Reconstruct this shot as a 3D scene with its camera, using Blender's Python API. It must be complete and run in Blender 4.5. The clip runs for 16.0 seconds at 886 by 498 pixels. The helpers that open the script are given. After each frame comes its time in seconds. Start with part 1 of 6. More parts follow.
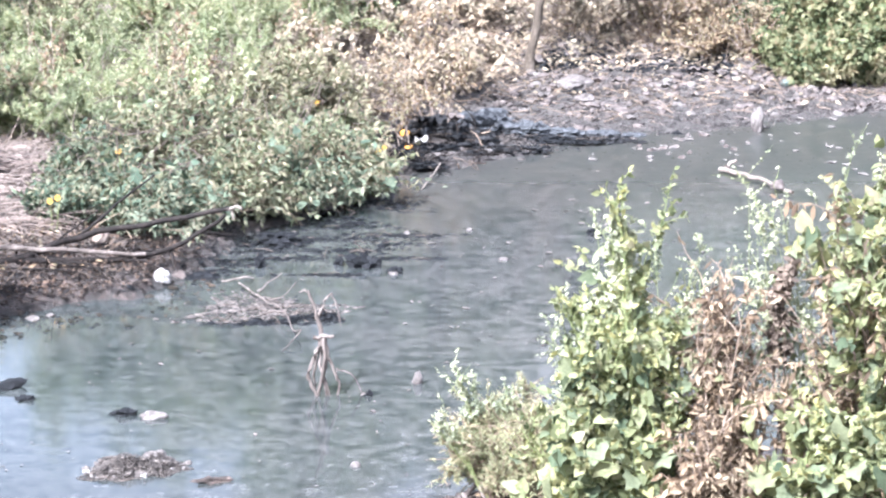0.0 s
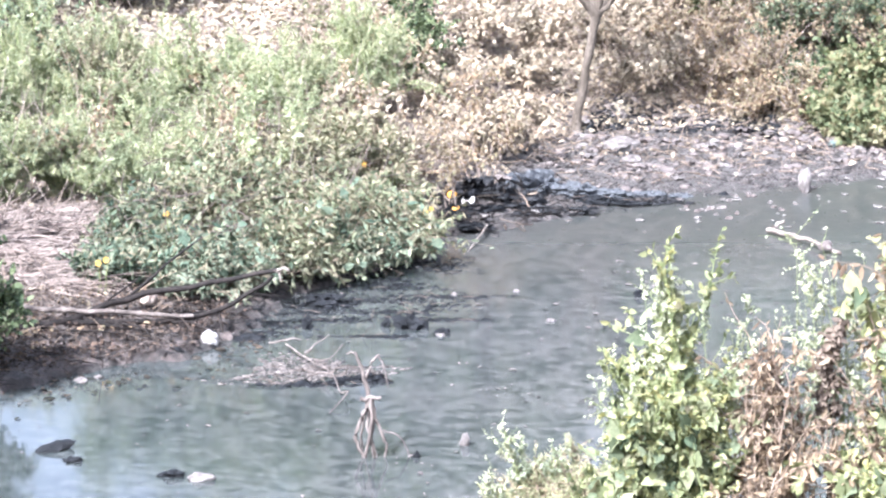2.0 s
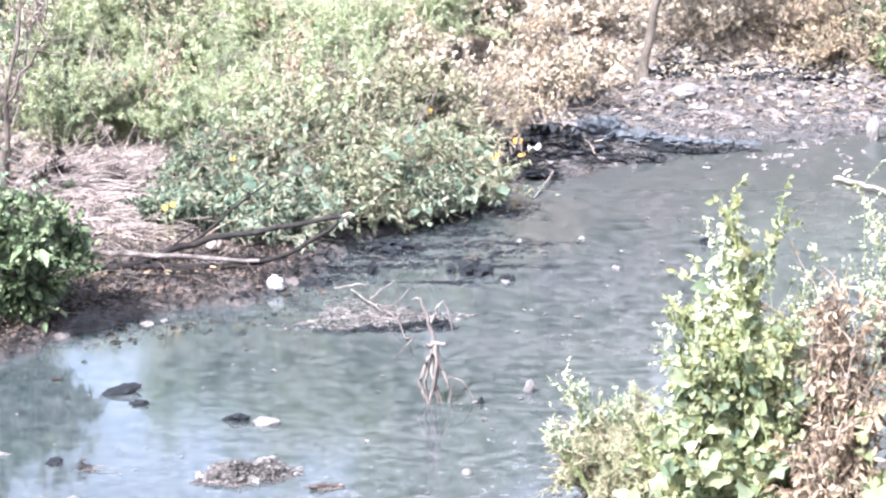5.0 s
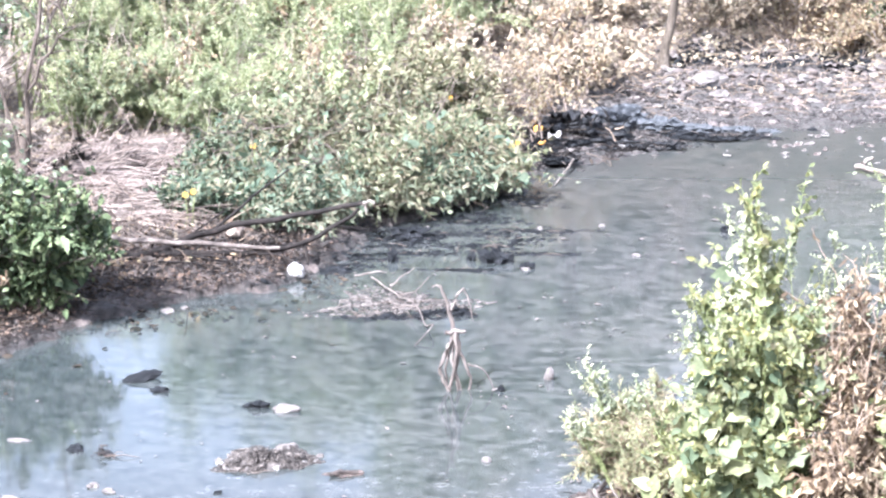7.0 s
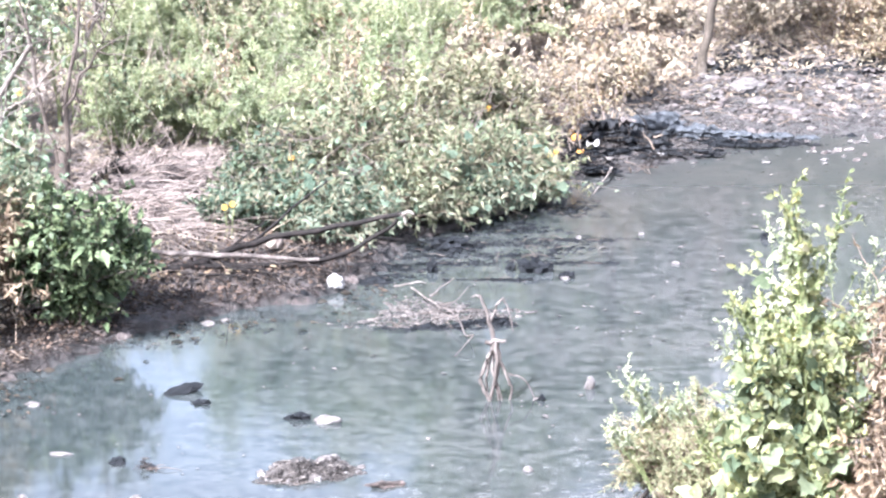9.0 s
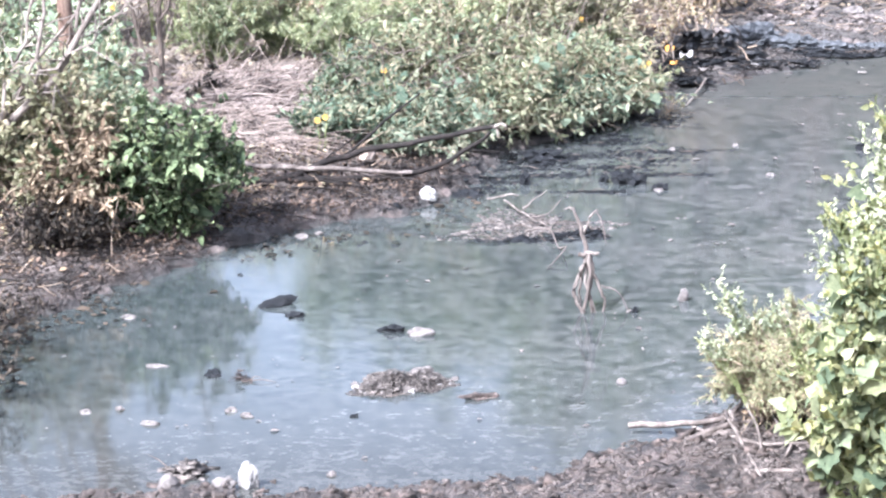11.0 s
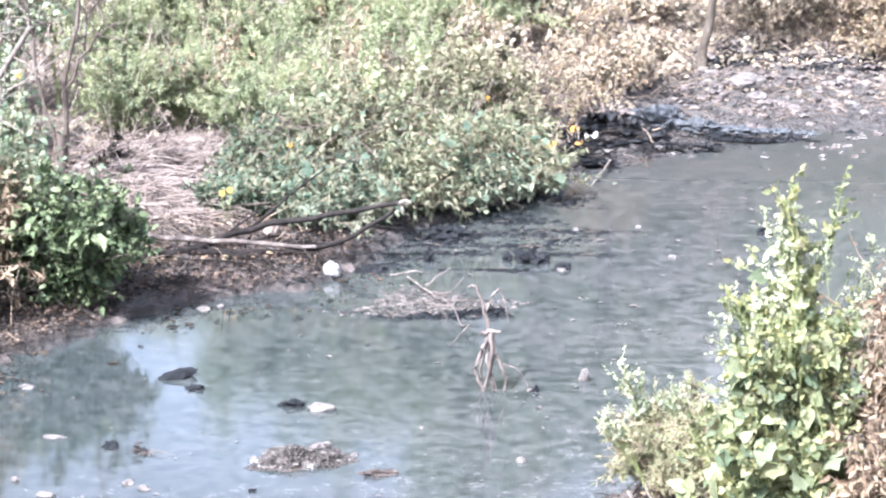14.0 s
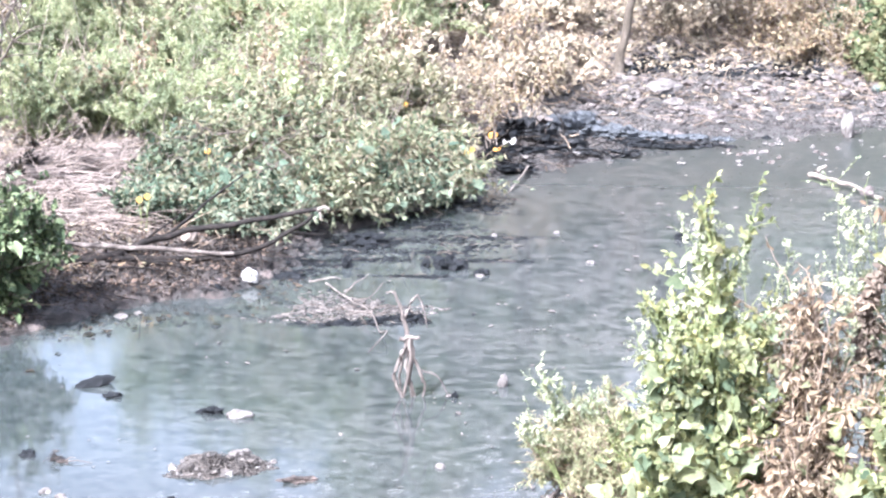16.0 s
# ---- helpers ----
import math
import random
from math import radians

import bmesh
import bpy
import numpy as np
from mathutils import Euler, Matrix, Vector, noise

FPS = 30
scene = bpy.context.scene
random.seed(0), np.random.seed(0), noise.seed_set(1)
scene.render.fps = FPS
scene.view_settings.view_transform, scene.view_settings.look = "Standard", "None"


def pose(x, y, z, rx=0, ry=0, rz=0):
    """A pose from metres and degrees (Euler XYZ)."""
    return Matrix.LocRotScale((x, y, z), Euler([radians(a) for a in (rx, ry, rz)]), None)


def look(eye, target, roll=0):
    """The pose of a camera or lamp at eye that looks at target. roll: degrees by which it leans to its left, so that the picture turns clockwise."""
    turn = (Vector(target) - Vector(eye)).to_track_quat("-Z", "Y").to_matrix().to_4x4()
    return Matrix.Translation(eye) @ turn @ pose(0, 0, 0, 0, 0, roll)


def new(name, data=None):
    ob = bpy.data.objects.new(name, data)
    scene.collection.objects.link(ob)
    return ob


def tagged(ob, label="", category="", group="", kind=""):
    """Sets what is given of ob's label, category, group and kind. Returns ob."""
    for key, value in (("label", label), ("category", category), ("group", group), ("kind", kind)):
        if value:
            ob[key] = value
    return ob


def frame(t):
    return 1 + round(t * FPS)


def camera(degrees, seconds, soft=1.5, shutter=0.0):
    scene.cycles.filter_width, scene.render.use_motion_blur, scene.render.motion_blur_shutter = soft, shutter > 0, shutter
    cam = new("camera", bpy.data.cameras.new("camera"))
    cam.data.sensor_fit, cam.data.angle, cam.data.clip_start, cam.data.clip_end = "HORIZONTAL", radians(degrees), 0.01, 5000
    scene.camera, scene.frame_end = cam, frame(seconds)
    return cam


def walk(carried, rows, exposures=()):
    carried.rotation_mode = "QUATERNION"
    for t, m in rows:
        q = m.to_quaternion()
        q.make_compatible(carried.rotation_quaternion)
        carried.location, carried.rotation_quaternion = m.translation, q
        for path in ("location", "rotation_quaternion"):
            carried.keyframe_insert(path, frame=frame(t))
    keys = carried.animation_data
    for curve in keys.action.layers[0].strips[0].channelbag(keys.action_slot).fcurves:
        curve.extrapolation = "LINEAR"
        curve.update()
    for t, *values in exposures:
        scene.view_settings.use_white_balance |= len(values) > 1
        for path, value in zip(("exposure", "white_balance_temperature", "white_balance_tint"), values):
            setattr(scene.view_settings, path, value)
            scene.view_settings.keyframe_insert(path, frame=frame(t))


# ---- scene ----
# A held camera on the near bank looks down a long lens at a silted stream, and only turns.
LENS = 22.0
EYE = 5.0
cam = camera(LENS, 16.0, soft=2.28)
# seconds, and the turn about x, y and z in degrees
ROWS = [
    (0.0, 76.200, 0.000, 0.000),
    (0.5, 76.188, 0.170, -0.279),
    (1.0, 76.719, 0.602, 0.763),
    (1.5, 77.512, 0.395, 1.085),
    (2.0, 77.745, 0.357, 1.131),
    (2.5, 77.044, 0.525, 2.157),
    (3.0, 76.666, 0.316, 2.414),
    (3.5, 76.514, 0.467, 2.452),
    (3.7, 76.611, 0.459, 2.609),
    (5.8, 75.812, 0.323, 3.011),
    (6.0, 75.663, 0.413, 3.285),
    (6.5, 75.950, 0.282, 3.349),
    (7.0, 76.097, 0.416, 3.327),
    (7.5, 75.935, 0.539, 3.628),
    (8.0, 75.861, 0.579, 3.774),
    (8.2, 76.409, 1.033, 4.067),
    (10.3, 75.450, 1.401, 4.237),
    (10.5, 75.047, 1.433, 4.519),
    (11.0, 74.223, 1.978, 6.361),
    (11.5, 74.327, 2.372, 7.023),
    (12.0, 74.265, 2.632, 7.186),
    (12.5, 74.781, 1.873, 6.683),
    (13.0, 75.365, 1.304, 5.798),
    (13.5, 76.135, 0.529, 4.403),
    (14.0, 76.101, 0.239, 4.301),
    (14.5, 76.006, 0.009, 3.905),
    (15.0, 76.044, -0.278, 3.551),
    (15.5, 76.699, -0.282, 2.963),
    (16.0, 76.254, -0.104, 2.276),
]
EXPOSURE, KELVIN, TINT = 2.35, 5600, 13.4
walk(cam, [(t, pose(0, 0, EYE, rx, ry, rz)) for t, rx, ry, rz in ROWS], [(t, EXPOSURE + d, KELVIN, TINT) for t, d in ((0.0, -0.05), (1.0, -0.05), (2.0, 0.03), (2.5, 0.2), (3.0, 0.24), (3.5, 0.22), (6.0, 0.16), (8.0, 0.16), (10.5, 0.1), (11.0, -0.06), (12.0, 0.26), (12.5, 0.24), (13.0, 0.14), (14.0, 0.05), (16.0, 0.16))])

# ---- light ----
SUN_ELEVATION, SUN_AZIMUTH = 50.0, 215.0  # degrees; the azimuth from +y clockwise, towards the sun
world = bpy.data.worlds.new("sky")
scene.world = world
world.use_nodes = True
wn = world.node_tree.nodes
sky = wn.new("ShaderNodeTexSky")
sky.sky_type = "NISHITA"
sky.sun_disc = False
sky.sun_elevation, sky.sun_rotation = radians(SUN_ELEVATION), radians(SUN_AZIMUTH)
sky.dust_density, sky.air_density = 4.5, 0.8
haze = wn.new("ShaderNodeHueSaturation")  # a hazy, washed-out sky
haze.inputs["Saturation"].default_value = 0.48
world.node_tree.links.new(sky.outputs[0], haze.inputs["Color"])
world.node_tree.links.new(haze.outputs[0], wn["Background"].inputs[0])
wn["Background"].inputs[1].default_value = 0.15
sun_data = bpy.data.lights.new("sun", "SUN")
sun_data.energy, sun_data.angle, sun_data.color = 4.0, radians(0.6), (1.0, 0.97, 0.92)
az, el = radians(SUN_AZIMUTH), radians(SUN_ELEVATION)
sun = new("sun", sun_data)
sun.matrix_world = look((30 * math.sin(az) * math.cos(el), 30 * math.cos(az) * math.cos(el), 30 * math.sin(el)), (0, 0, 0))


# ---- materials ----
def nodes_of(name):
    m = bpy.data.materials.new(name)
    m.use_nodes = True
    t = m.node_tree
    return m, t, t.nodes["Principled BSDF"]


def ramp(t, stops, source=None):
    r = t.nodes.new("ShaderNodeValToRGB")
    e = r.color_ramp.elements
    while len(e) < len(stops):
        e.new(0.5)
    for i, (p, c) in enumerate(stops):
        e[i].position, e[i].color = p, (*c, 1)
    if source is not None:
        t.links.new(source, r.inputs[0])
    return r


def noise_of(t, scale, detail=6.0, rough=0.6, stretch=(1, 1, 1), space="Object"):
    c = t.nodes.new("ShaderNodeTexCoord")
    mp = t.nodes.new("ShaderNodeMapping")
    mp.inputs["Scale"].default_value = stretch
    n = t.nodes.new("ShaderNodeTexNoise")
    n.inputs["Scale"].default_value, n.inputs["Detail"].default_value, n.inputs["Roughness"].default_value = scale, detail, rough
    t.links.new(c.outputs[space], mp.inputs[0])
    t.links.new(mp.outputs[0], n.inputs["Vector"])
    return n


def mixed(t, a, b, factor, kind="MIX"):
    m = t.nodes.new("ShaderNodeMix")
    m.data_type, m.blend_type = "RGBA", kind
    for socket, v in ((m.inputs[0], factor), (m.inputs[6], a), (m.inputs[7], b)):
        if hasattr(v, "is_output"):
            t.links.new(v, socket)
        elif isinstance(v, tuple):
            socket.default_value = (*v, 1)
        else:
            socket.default_value = v
    return m.outputs[2]


def bumped(t, p, height, strength, distance):
    b = t.nodes.new("ShaderNodeBump")
    b.inputs["Strength"].default_value, b.inputs["Distance"].default_value = strength, distance
    t.links.new(height, b.inputs["Height"])
    t.links.new(b.outputs[0], p.inputs["Normal"])


def leaf_material(name, colours, roughness=0.5, through_light=0.35, single=False, patch=None, glow=(1.0, 1.0, 0.55)):
    """Leaves: each island or object takes its own colour; light passes through the blade."""
    m, t, p = nodes_of(name)
    if single:
        rnd = t.nodes.new("ShaderNodeObjectInfo").outputs["Random"]
    else:
        rnd = t.nodes.new("ShaderNodeNewGeometry").outputs["Random Per Island"]
    n = len(colours)
    r = ramp(t, [(i / max(1, n - 1), c) for i, c in enumerate(colours)], rnd)
    n1 = noise_of(t, 2.2, 3)
    n2 = noise_of(t, 60.0, 3)
    shade = ramp(t, [(0.3, (0.55, 0.6, 0.56)), (0.7, (1.22, 1.18, 1.08))], n1.outputs[0])
    spots = ramp(t, [(0.35, (0.85, 0.83, 0.75)), (0.6, (1.05, 1.05, 1.0))], n2.outputs[0])
    col = mixed(t, mixed(t, r.outputs[0], shade.outputs[0], 1.0, "MULTIPLY"), spots.outputs[0], 1.0, "MULTIPLY")
    if patch:
        n4 = noise_of(t, 1.1, 4, 0.65)
        col = mixed(t, col, patch, ramp(t, [(0.5, (0, 0, 0)), (0.72, (0.75, 0.75, 0.75))], n4.outputs[0]).outputs[0])
    t.links.new(col, p.inputs["Base Color"])
    p.inputs["Roughness"].default_value = roughness
    p.inputs["Specular IOR Level"].default_value = 0.2
    tr = t.nodes.new("ShaderNodeBsdfTranslucent")
    t.links.new(mixed(t, col, glow, 0.5, "MULTIPLY"), tr.inputs[0])
    mx = t.nodes.new("ShaderNodeMixShader")
    mx.inputs[0].default_value = through_light
    t.links.new(p.outputs[0], mx.inputs[1])
    t.links.new(tr.outputs[0], mx.inputs[2])
    t.links.new(mx.outputs[0], t.nodes["Material Output"].inputs[0])
    return m


def matte_material(name, colours, scale=6.0, roughness=0.85, bump=0.4, distance=0.01, stretch=(1, 1, 1), spec=0.3, island=False):
    """A rough surface of several tones: broad patches, fine grain and relief."""
    m, t, p = nodes_of(name)
    n = noise_of(t, scale, 8, 0.65, stretch)
    fine = noise_of(t, scale * 9, 4, 0.6, stretch)
    k = len(colours)
    r = ramp(t, [(0.28 + 0.44 * i / max(1, k - 1), c) for i, c in enumerate(colours)], n.outputs[0])
    g = ramp(t, [(0.3, (0.7, 0.7, 0.7)), (0.7, (1.2, 1.2, 1.2))], fine.outputs[0])
    col = mixed(t, r.outputs[0], g.outputs[0], 1.0, "MULTIPLY")
    if island:
        rnd = t.nodes.new("ShaderNodeNewGeometry").outputs["Random Per Island"]
        v = ramp(t, [(0, (0.5, 0.5, 0.5)), (1, (1.35, 1.3, 1.25))], rnd)
        col = mixed(t, col, v.outputs[0], 1.0, "MULTIPLY")
    t.links.new(col, p.inputs["Base Color"])
    p.inputs["Roughness"].default_value = roughness
    p.inputs["Specular IOR Level"].default_value = spec
    bumped(t, p, fine.outputs[0], bump, distance)
    return m


def ground_material():
    """Black wet silt by the water, greyer dried mud above it, and straw-strewn soil on the slopes."""
    m, t, p = nodes_of("silt_and_soil")
    geo = t.nodes.new("ShaderNodeNewGeometry")
    sep = t.nodes.new("ShaderNodeSeparateXYZ")
    t.links.new(geo.outputs["Position"], sep.inputs[0])
    big, mid, fine = noise_of(t, 0.7, 5), noise_of(t, 5.0, 8, 0.7), noise_of(t, 38.0, 5, 0.65)
    black = ramp(t, [(0.32, (0.011, 0.01, 0.01)), (0.5, (0.05, 0.041, 0.038)), (0.7, (0.19, 0.148, 0.132))], mid.outputs[0])
    silt = ramp(t, [(0.3, (0.036, 0.033, 0.031)), (0.5, (0.078, 0.07, 0.066)), (0.72, (0.155, 0.137, 0.13))], mid.outputs[0])
    flat = t.nodes.new("ShaderNodeMapRange")  # the far flat is grey silt
    flat.inputs["From Min"].default_value, flat.inputs["From Max"].default_value = 23.0, 25.0
    t.links.new(sep.outputs["Y"], flat.inputs["Value"])
    wet = mixed(t, black.outputs[0], silt.outputs[0], flat.outputs[0])
    dry = ramp(t, [(0.3, (0.12, 0.093, 0.078)), (0.5, (0.21, 0.17, 0.143)), (0.7, (0.32, 0.27, 0.232))], mid.outputs[0])
    # height, loosened by the noise, tells wet from dry
    add = t.nodes.new("ShaderNodeMath")
    add.operation = "MULTIPLY_ADD"
    add.inputs[1].default_value = 0.35
    t.links.new(big.outputs[0], add.inputs[0])
    t.links.new(sep.outputs["Z"], add.inputs[2])
    f = t.nodes.new("ShaderNodeMapRange")
    f.inputs["From Min"].default_value, f.inputs["From Max"].default_value = 0.27, 0.62
    t.links.new(add.outputs[0], f.inputs["Value"])
    slope = t.nodes.new("ShaderNodeMapRange")
    slope.inputs["From Min"].default_value, slope.inputs["From Max"].default_value = 29.6, 30.6
    slope.inputs["To Min"].default_value = 0.22
    t.links.new(sep.outputs["Y"], slope.inputs["Value"])
    bare = mixed(t, (1, 1, 1), slope.outputs[0], flat.outputs[0])
    right = t.nodes.new("ShaderNodeMapRange")
    right.inputs["From Min"].default_value, right.inputs["From Max"].default_value = 0.2, 1.2
    t.links.new(sep.outputs["X"], right.inputs["Value"])
    dryness = mixed(t, f.outputs[0], mixed(t, f.outputs[0], bare, 1.0, "MULTIPLY"), right.outputs[0])
    col = mixed(t, wet, dry.outputs[0], dryness)
    g = ramp(t, [(0.3, (0.6, 0.6, 0.6)), (0.7, (1.3, 1.3, 1.3))], fine.outputs[0])
    t.links.new(mixed(t, col, g.outputs[0], 1.0, "MULTIPLY"), p.inputs["Base Color"])
    rr = ramp(t, [(0, (0.42, 0.42, 0.42)), (1, (0.95, 0.95, 0.95))], f.outputs[0])
    t.links.new(rr.outputs[0], p.inputs["Roughness"])
    bumped(t, p, fine.outputs[0], 1.0, 0.07)
    return m


def water_material():
    """Still murky water: a mirror over dark silt, with patches and threads of pale floating film."""
    m, t, p = nodes_of("murky_water")
    depth = noise_of(t, 0.4, 6, 0.6, (1, 0.5, 1))
    patches = noise_of(t, 0.9, 10, 0.72, (0.7, 1.0, 1))
    threads = noise_of(t, 7.0, 4, 0.62, (0.8, 1.1, 1))
    grain = noise_of(t, 21.0, 3, 0.6, (0.8, 1.0, 1))
    deep = ramp(t, [(0.32, (0.012, 0.018, 0.018)), (0.52, (0.02, 0.027, 0.027)), (0.7, (0.033, 0.039, 0.038))], depth.outputs[0])
    both_films = t.nodes.new("ShaderNodeMath")
    both_films.operation = "MULTIPLY_ADD"
    both_films.inputs[1].default_value = 0.8
    t.links.new(patches.outputs[0], both_films.inputs[0])
    t.links.new(threads.outputs[0], both_films.inputs[2])
    film = ramp(t, [(0.7, (0.15, 0.15, 0.15)), (0.9, (0.34, 0.34, 0.34)), (1.05, (0.5, 0.5, 0.5))], both_films.outputs[0])
    sep = t.nodes.new("ShaderNodeSeparateXYZ")
    t.links.new(t.nodes.new("ShaderNodeNewGeometry").outputs["Position"], sep.inputs[0])
    drift = t.nodes.new("ShaderNodeMapRange")  # more film has drifted to the far side
    drift.inputs["From Min"].default_value, drift.inputs["From Max"].default_value = -4.6, 1.0
    drift.inputs["To Min"].default_value, drift.inputs["To Max"].default_value = 0.32, 0.95
    t.links.new(sep.outputs["X"], drift.inputs["Value"])
    lying = mixed(t, (0, 0, 0), film.outputs[0], drift.outputs[0])
    streaky = ramp(t, [(0.38, (0.8, 0.81, 0.81)), (0.5, (1, 1, 1)), (0.62, (1.18, 1.17, 1.17))], threads.outputs[0])
    fine = ramp(t, [(0.36, (0.68, 0.69, 0.69)), (0.5, (0.98, 0.98, 0.98)), (0.64, (1.3, 1.28, 1.28))], grain.outputs[0])
    film_colour = mixed(t, (0.09, 0.094, 0.092), (0.118, 0.108, 0.107), drift.outputs[0])
    brown = t.nodes.new("ShaderNodeMapRange")  # browner where the far flat runs under it
    brown.inputs["From Min"].default_value, brown.inputs["From Max"].default_value = 20.5, 24.0
    t.links.new(sep.outputs["Y"], brown.inputs["Value"])
    film_colour = mixed(t, film_colour, (0.07, 0.059, 0.053), brown.outputs[0])
    col = mixed(t, deep.outputs[0], film_colour, lying)
    turbid = t.nodes.new("ShaderNodeMapRange")  # stirred mud along the near shore
    turbid.inputs["From Min"].default_value, turbid.inputs["From Max"].default_value = 14.6, 12.4
    turbid.inputs["To Max"].default_value = 0.85
    t.links.new(sep.outputs["Y"], turbid.inputs["Value"])
    col = mixed(t, col, (0.038, 0.038, 0.036), turbid.outputs[0])
    t.links.new(mixed(t, mixed(t, col, streaky.outputs[0], 1.0, "MULTIPLY"), fine.outputs[0], 1.0, "MULTIPLY"), p.inputs["Base Color"])
    rr = ramp(t, [(0.0, (0.06, 0.06, 0.06)), (0.6, (0.13, 0.13, 0.13))], lying)
    t.links.new(mixed(t, rr.outputs[0], (0.32, 0.32, 0.32), brown.outputs[0]), p.inputs["Roughness"])
    p.inputs["IOR"].default_value = 1.6  # set above plain water's to strengthen the reflected sky
    scum = t.nodes.new("ShaderNodeMapRange")  # and duller scum off the near shore
    scum.inputs["From Min"].default_value, scum.inputs["From Max"].default_value = 12.6, 16.0
    scum.inputs["To Min"].default_value, scum.inputs["To Max"].default_value = 0.13, 0.5
    t.links.new(sep.outputs["Y"], scum.inputs["Value"])
    t.links.new(scum.outputs[0], p.inputs["Specular IOR Level"])
    swell = noise_of(t, 2.6, 4, 0.6, (0.5, 1.5, 1))
    high = t.nodes.new("ShaderNodeMath")
    high.operation = "MULTIPLY_ADD"
    high.inputs[1].default_value = 0.014
    t.links.new(threads.outputs[0], high.inputs[0])
    t.links.new(swell.outputs[0], high.inputs[2])
    bumped(t, p, high.outputs[0], 0.07, 0.02)
    return m


GROUND = ground_material()
WATER = water_material()
MUD = matte_material("black_mud", [(0.004, 0.0045, 0.006), (0.009, 0.01, 0.012), (0.026, 0.026, 0.029)], 9, 0.6, 0.9, 0.02, spec=0.2)
BROWN_MUD = matte_material("brown_black_mud", [(0.016, 0.013, 0.012), (0.06, 0.047, 0.042), (0.18, 0.142, 0.127)], 16, 0.7, 0.9, 0.02, spec=0.35, island=True)
CRUST = matte_material("grey_brown_crust", [(0.046, 0.04, 0.037), (0.104, 0.091, 0.085), (0.198, 0.176, 0.166)], 18, 0.9, 0.5, 0.01, island=True)
FLAT_MUD = matte_material("dark_flat_mud", [(0.024, 0.022, 0.022), (0.06, 0.053, 0.051), (0.14, 0.122, 0.116)], 12, 0.8, 0.9, 0.015, island=True)
SLUDGE = matte_material("drying_sludge", [(0.034, 0.028, 0.025), (0.085, 0.069, 0.062), (0.19, 0.16, 0.146)], 14, 0.85, 0.9, 0.015)
PALE = matte_material("mud_stained_white_plastic", [(0.04, 0.033, 0.03), (0.11, 0.096, 0.09), (0.21, 0.192, 0.183)], 10, 0.65, 0.4, 0.01)
PINK = matte_material("mud_caked_plastic", [(0.04, 0.032, 0.029), (0.1, 0.082, 0.076), (0.19, 0.163, 0.152)], 7, 0.75, 0.4, 0.01)
DARK_BARK = matte_material("dark_crooked_bark", [(0.03, 0.024, 0.018), (0.085, 0.068, 0.053), (0.18, 0.15, 0.125)], 7, 0.9, 0.9, 0.02, (1, 1, 0.3))
WHITE = matte_material("dirty_white_plastic", [(0.09, 0.08, 0.075), (0.24, 0.225, 0.215), (0.38, 0.365, 0.355)], 7, 0.6, 0.4, 0.01)
STONE = matte_material("grey_stone", [(0.07, 0.064, 0.06), (0.15, 0.135, 0.126), (0.27, 0.245, 0.23)], 8, 0.85, 0.6, 0.01)
BARK = matte_material("dry_bark", [(0.04, 0.03, 0.025), (0.09, 0.07, 0.058), (0.18, 0.145, 0.125)], 14, 0.9, 0.8, 0.01, (1, 1, 0.25))
PALE_BARK = matte_material("bleached_branch", [(0.08, 0.063, 0.053), (0.15, 0.124, 0.107), (0.24, 0.208, 0.182)], 12, 0.85, 0.6, 0.006, (1, 1, 0.3))
RED_BARK = matte_material("reddish_bark", [(0.07, 0.042, 0.032), (0.15, 0.098, 0.075), (0.27, 0.2, 0.16)], 12, 0.9, 0.9, 0.015, (1, 1, 0.3))
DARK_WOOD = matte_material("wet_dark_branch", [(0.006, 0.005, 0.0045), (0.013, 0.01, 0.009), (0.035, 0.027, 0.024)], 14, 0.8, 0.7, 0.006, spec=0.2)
ROOT = matte_material("peeled_root", [(0.045, 0.036, 0.032), (0.105, 0.085, 0.075), (0.23, 0.195, 0.176)], 11, 0.8, 0.7, 0.006, (1, 1, 0.3))
TWIG = matte_material("dry_twig", [(0.12, 0.085, 0.065), (0.22, 0.17, 0.13), (0.34, 0.28, 0.23)], 8, 0.9, 0.3, 0.004, island=True)
GREEN_STEM = matte_material("green_stem", [(0.1, 0.13, 0.05), (0.19, 0.22, 0.09), (0.3, 0.3, 0.15)], 9, 0.7, 0.2, 0.004)
DULL_STRAW = matte_material("trodden_dull_straw", [(0.11, 0.085, 0.075), (0.2, 0.163, 0.146), (0.32, 0.272, 0.25)], 2.5, 0.9, 0.3, 0.01, island=True)
STRAW = matte_material("bleached_straw", [(0.17, 0.132, 0.114), (0.3, 0.248, 0.215), (0.43, 0.375, 0.338)], 5, 0.9, 0.3, 0.01, island=True)
BLACK_FILM = matte_material("black_plastic_film", [(0.005, 0.005, 0.006), (0.013, 0.013, 0.015), (0.045, 0.043, 0.044)], 9, 0.5, 0.9, 0.02, spec=0.35)
BLUE_FILM = matte_material("blue_grey_film", [(0.024, 0.026, 0.029), (0.065, 0.069, 0.076), (0.15, 0.156, 0.168)], 14, 0.6, 0.9, 0.02, spec=0.3)
TEAL = matte_material("faded_green_plastic", [(0.06, 0.075, 0.07), (0.1, 0.13, 0.12), (0.15, 0.18, 0.17)], 8, 0.7)
ORANGE = matte_material("orange_wrapper", [(0.7, 0.28, 0.05), (0.85, 0.42, 0.08), (0.9, 0.6, 0.2)], 12, 0.5)

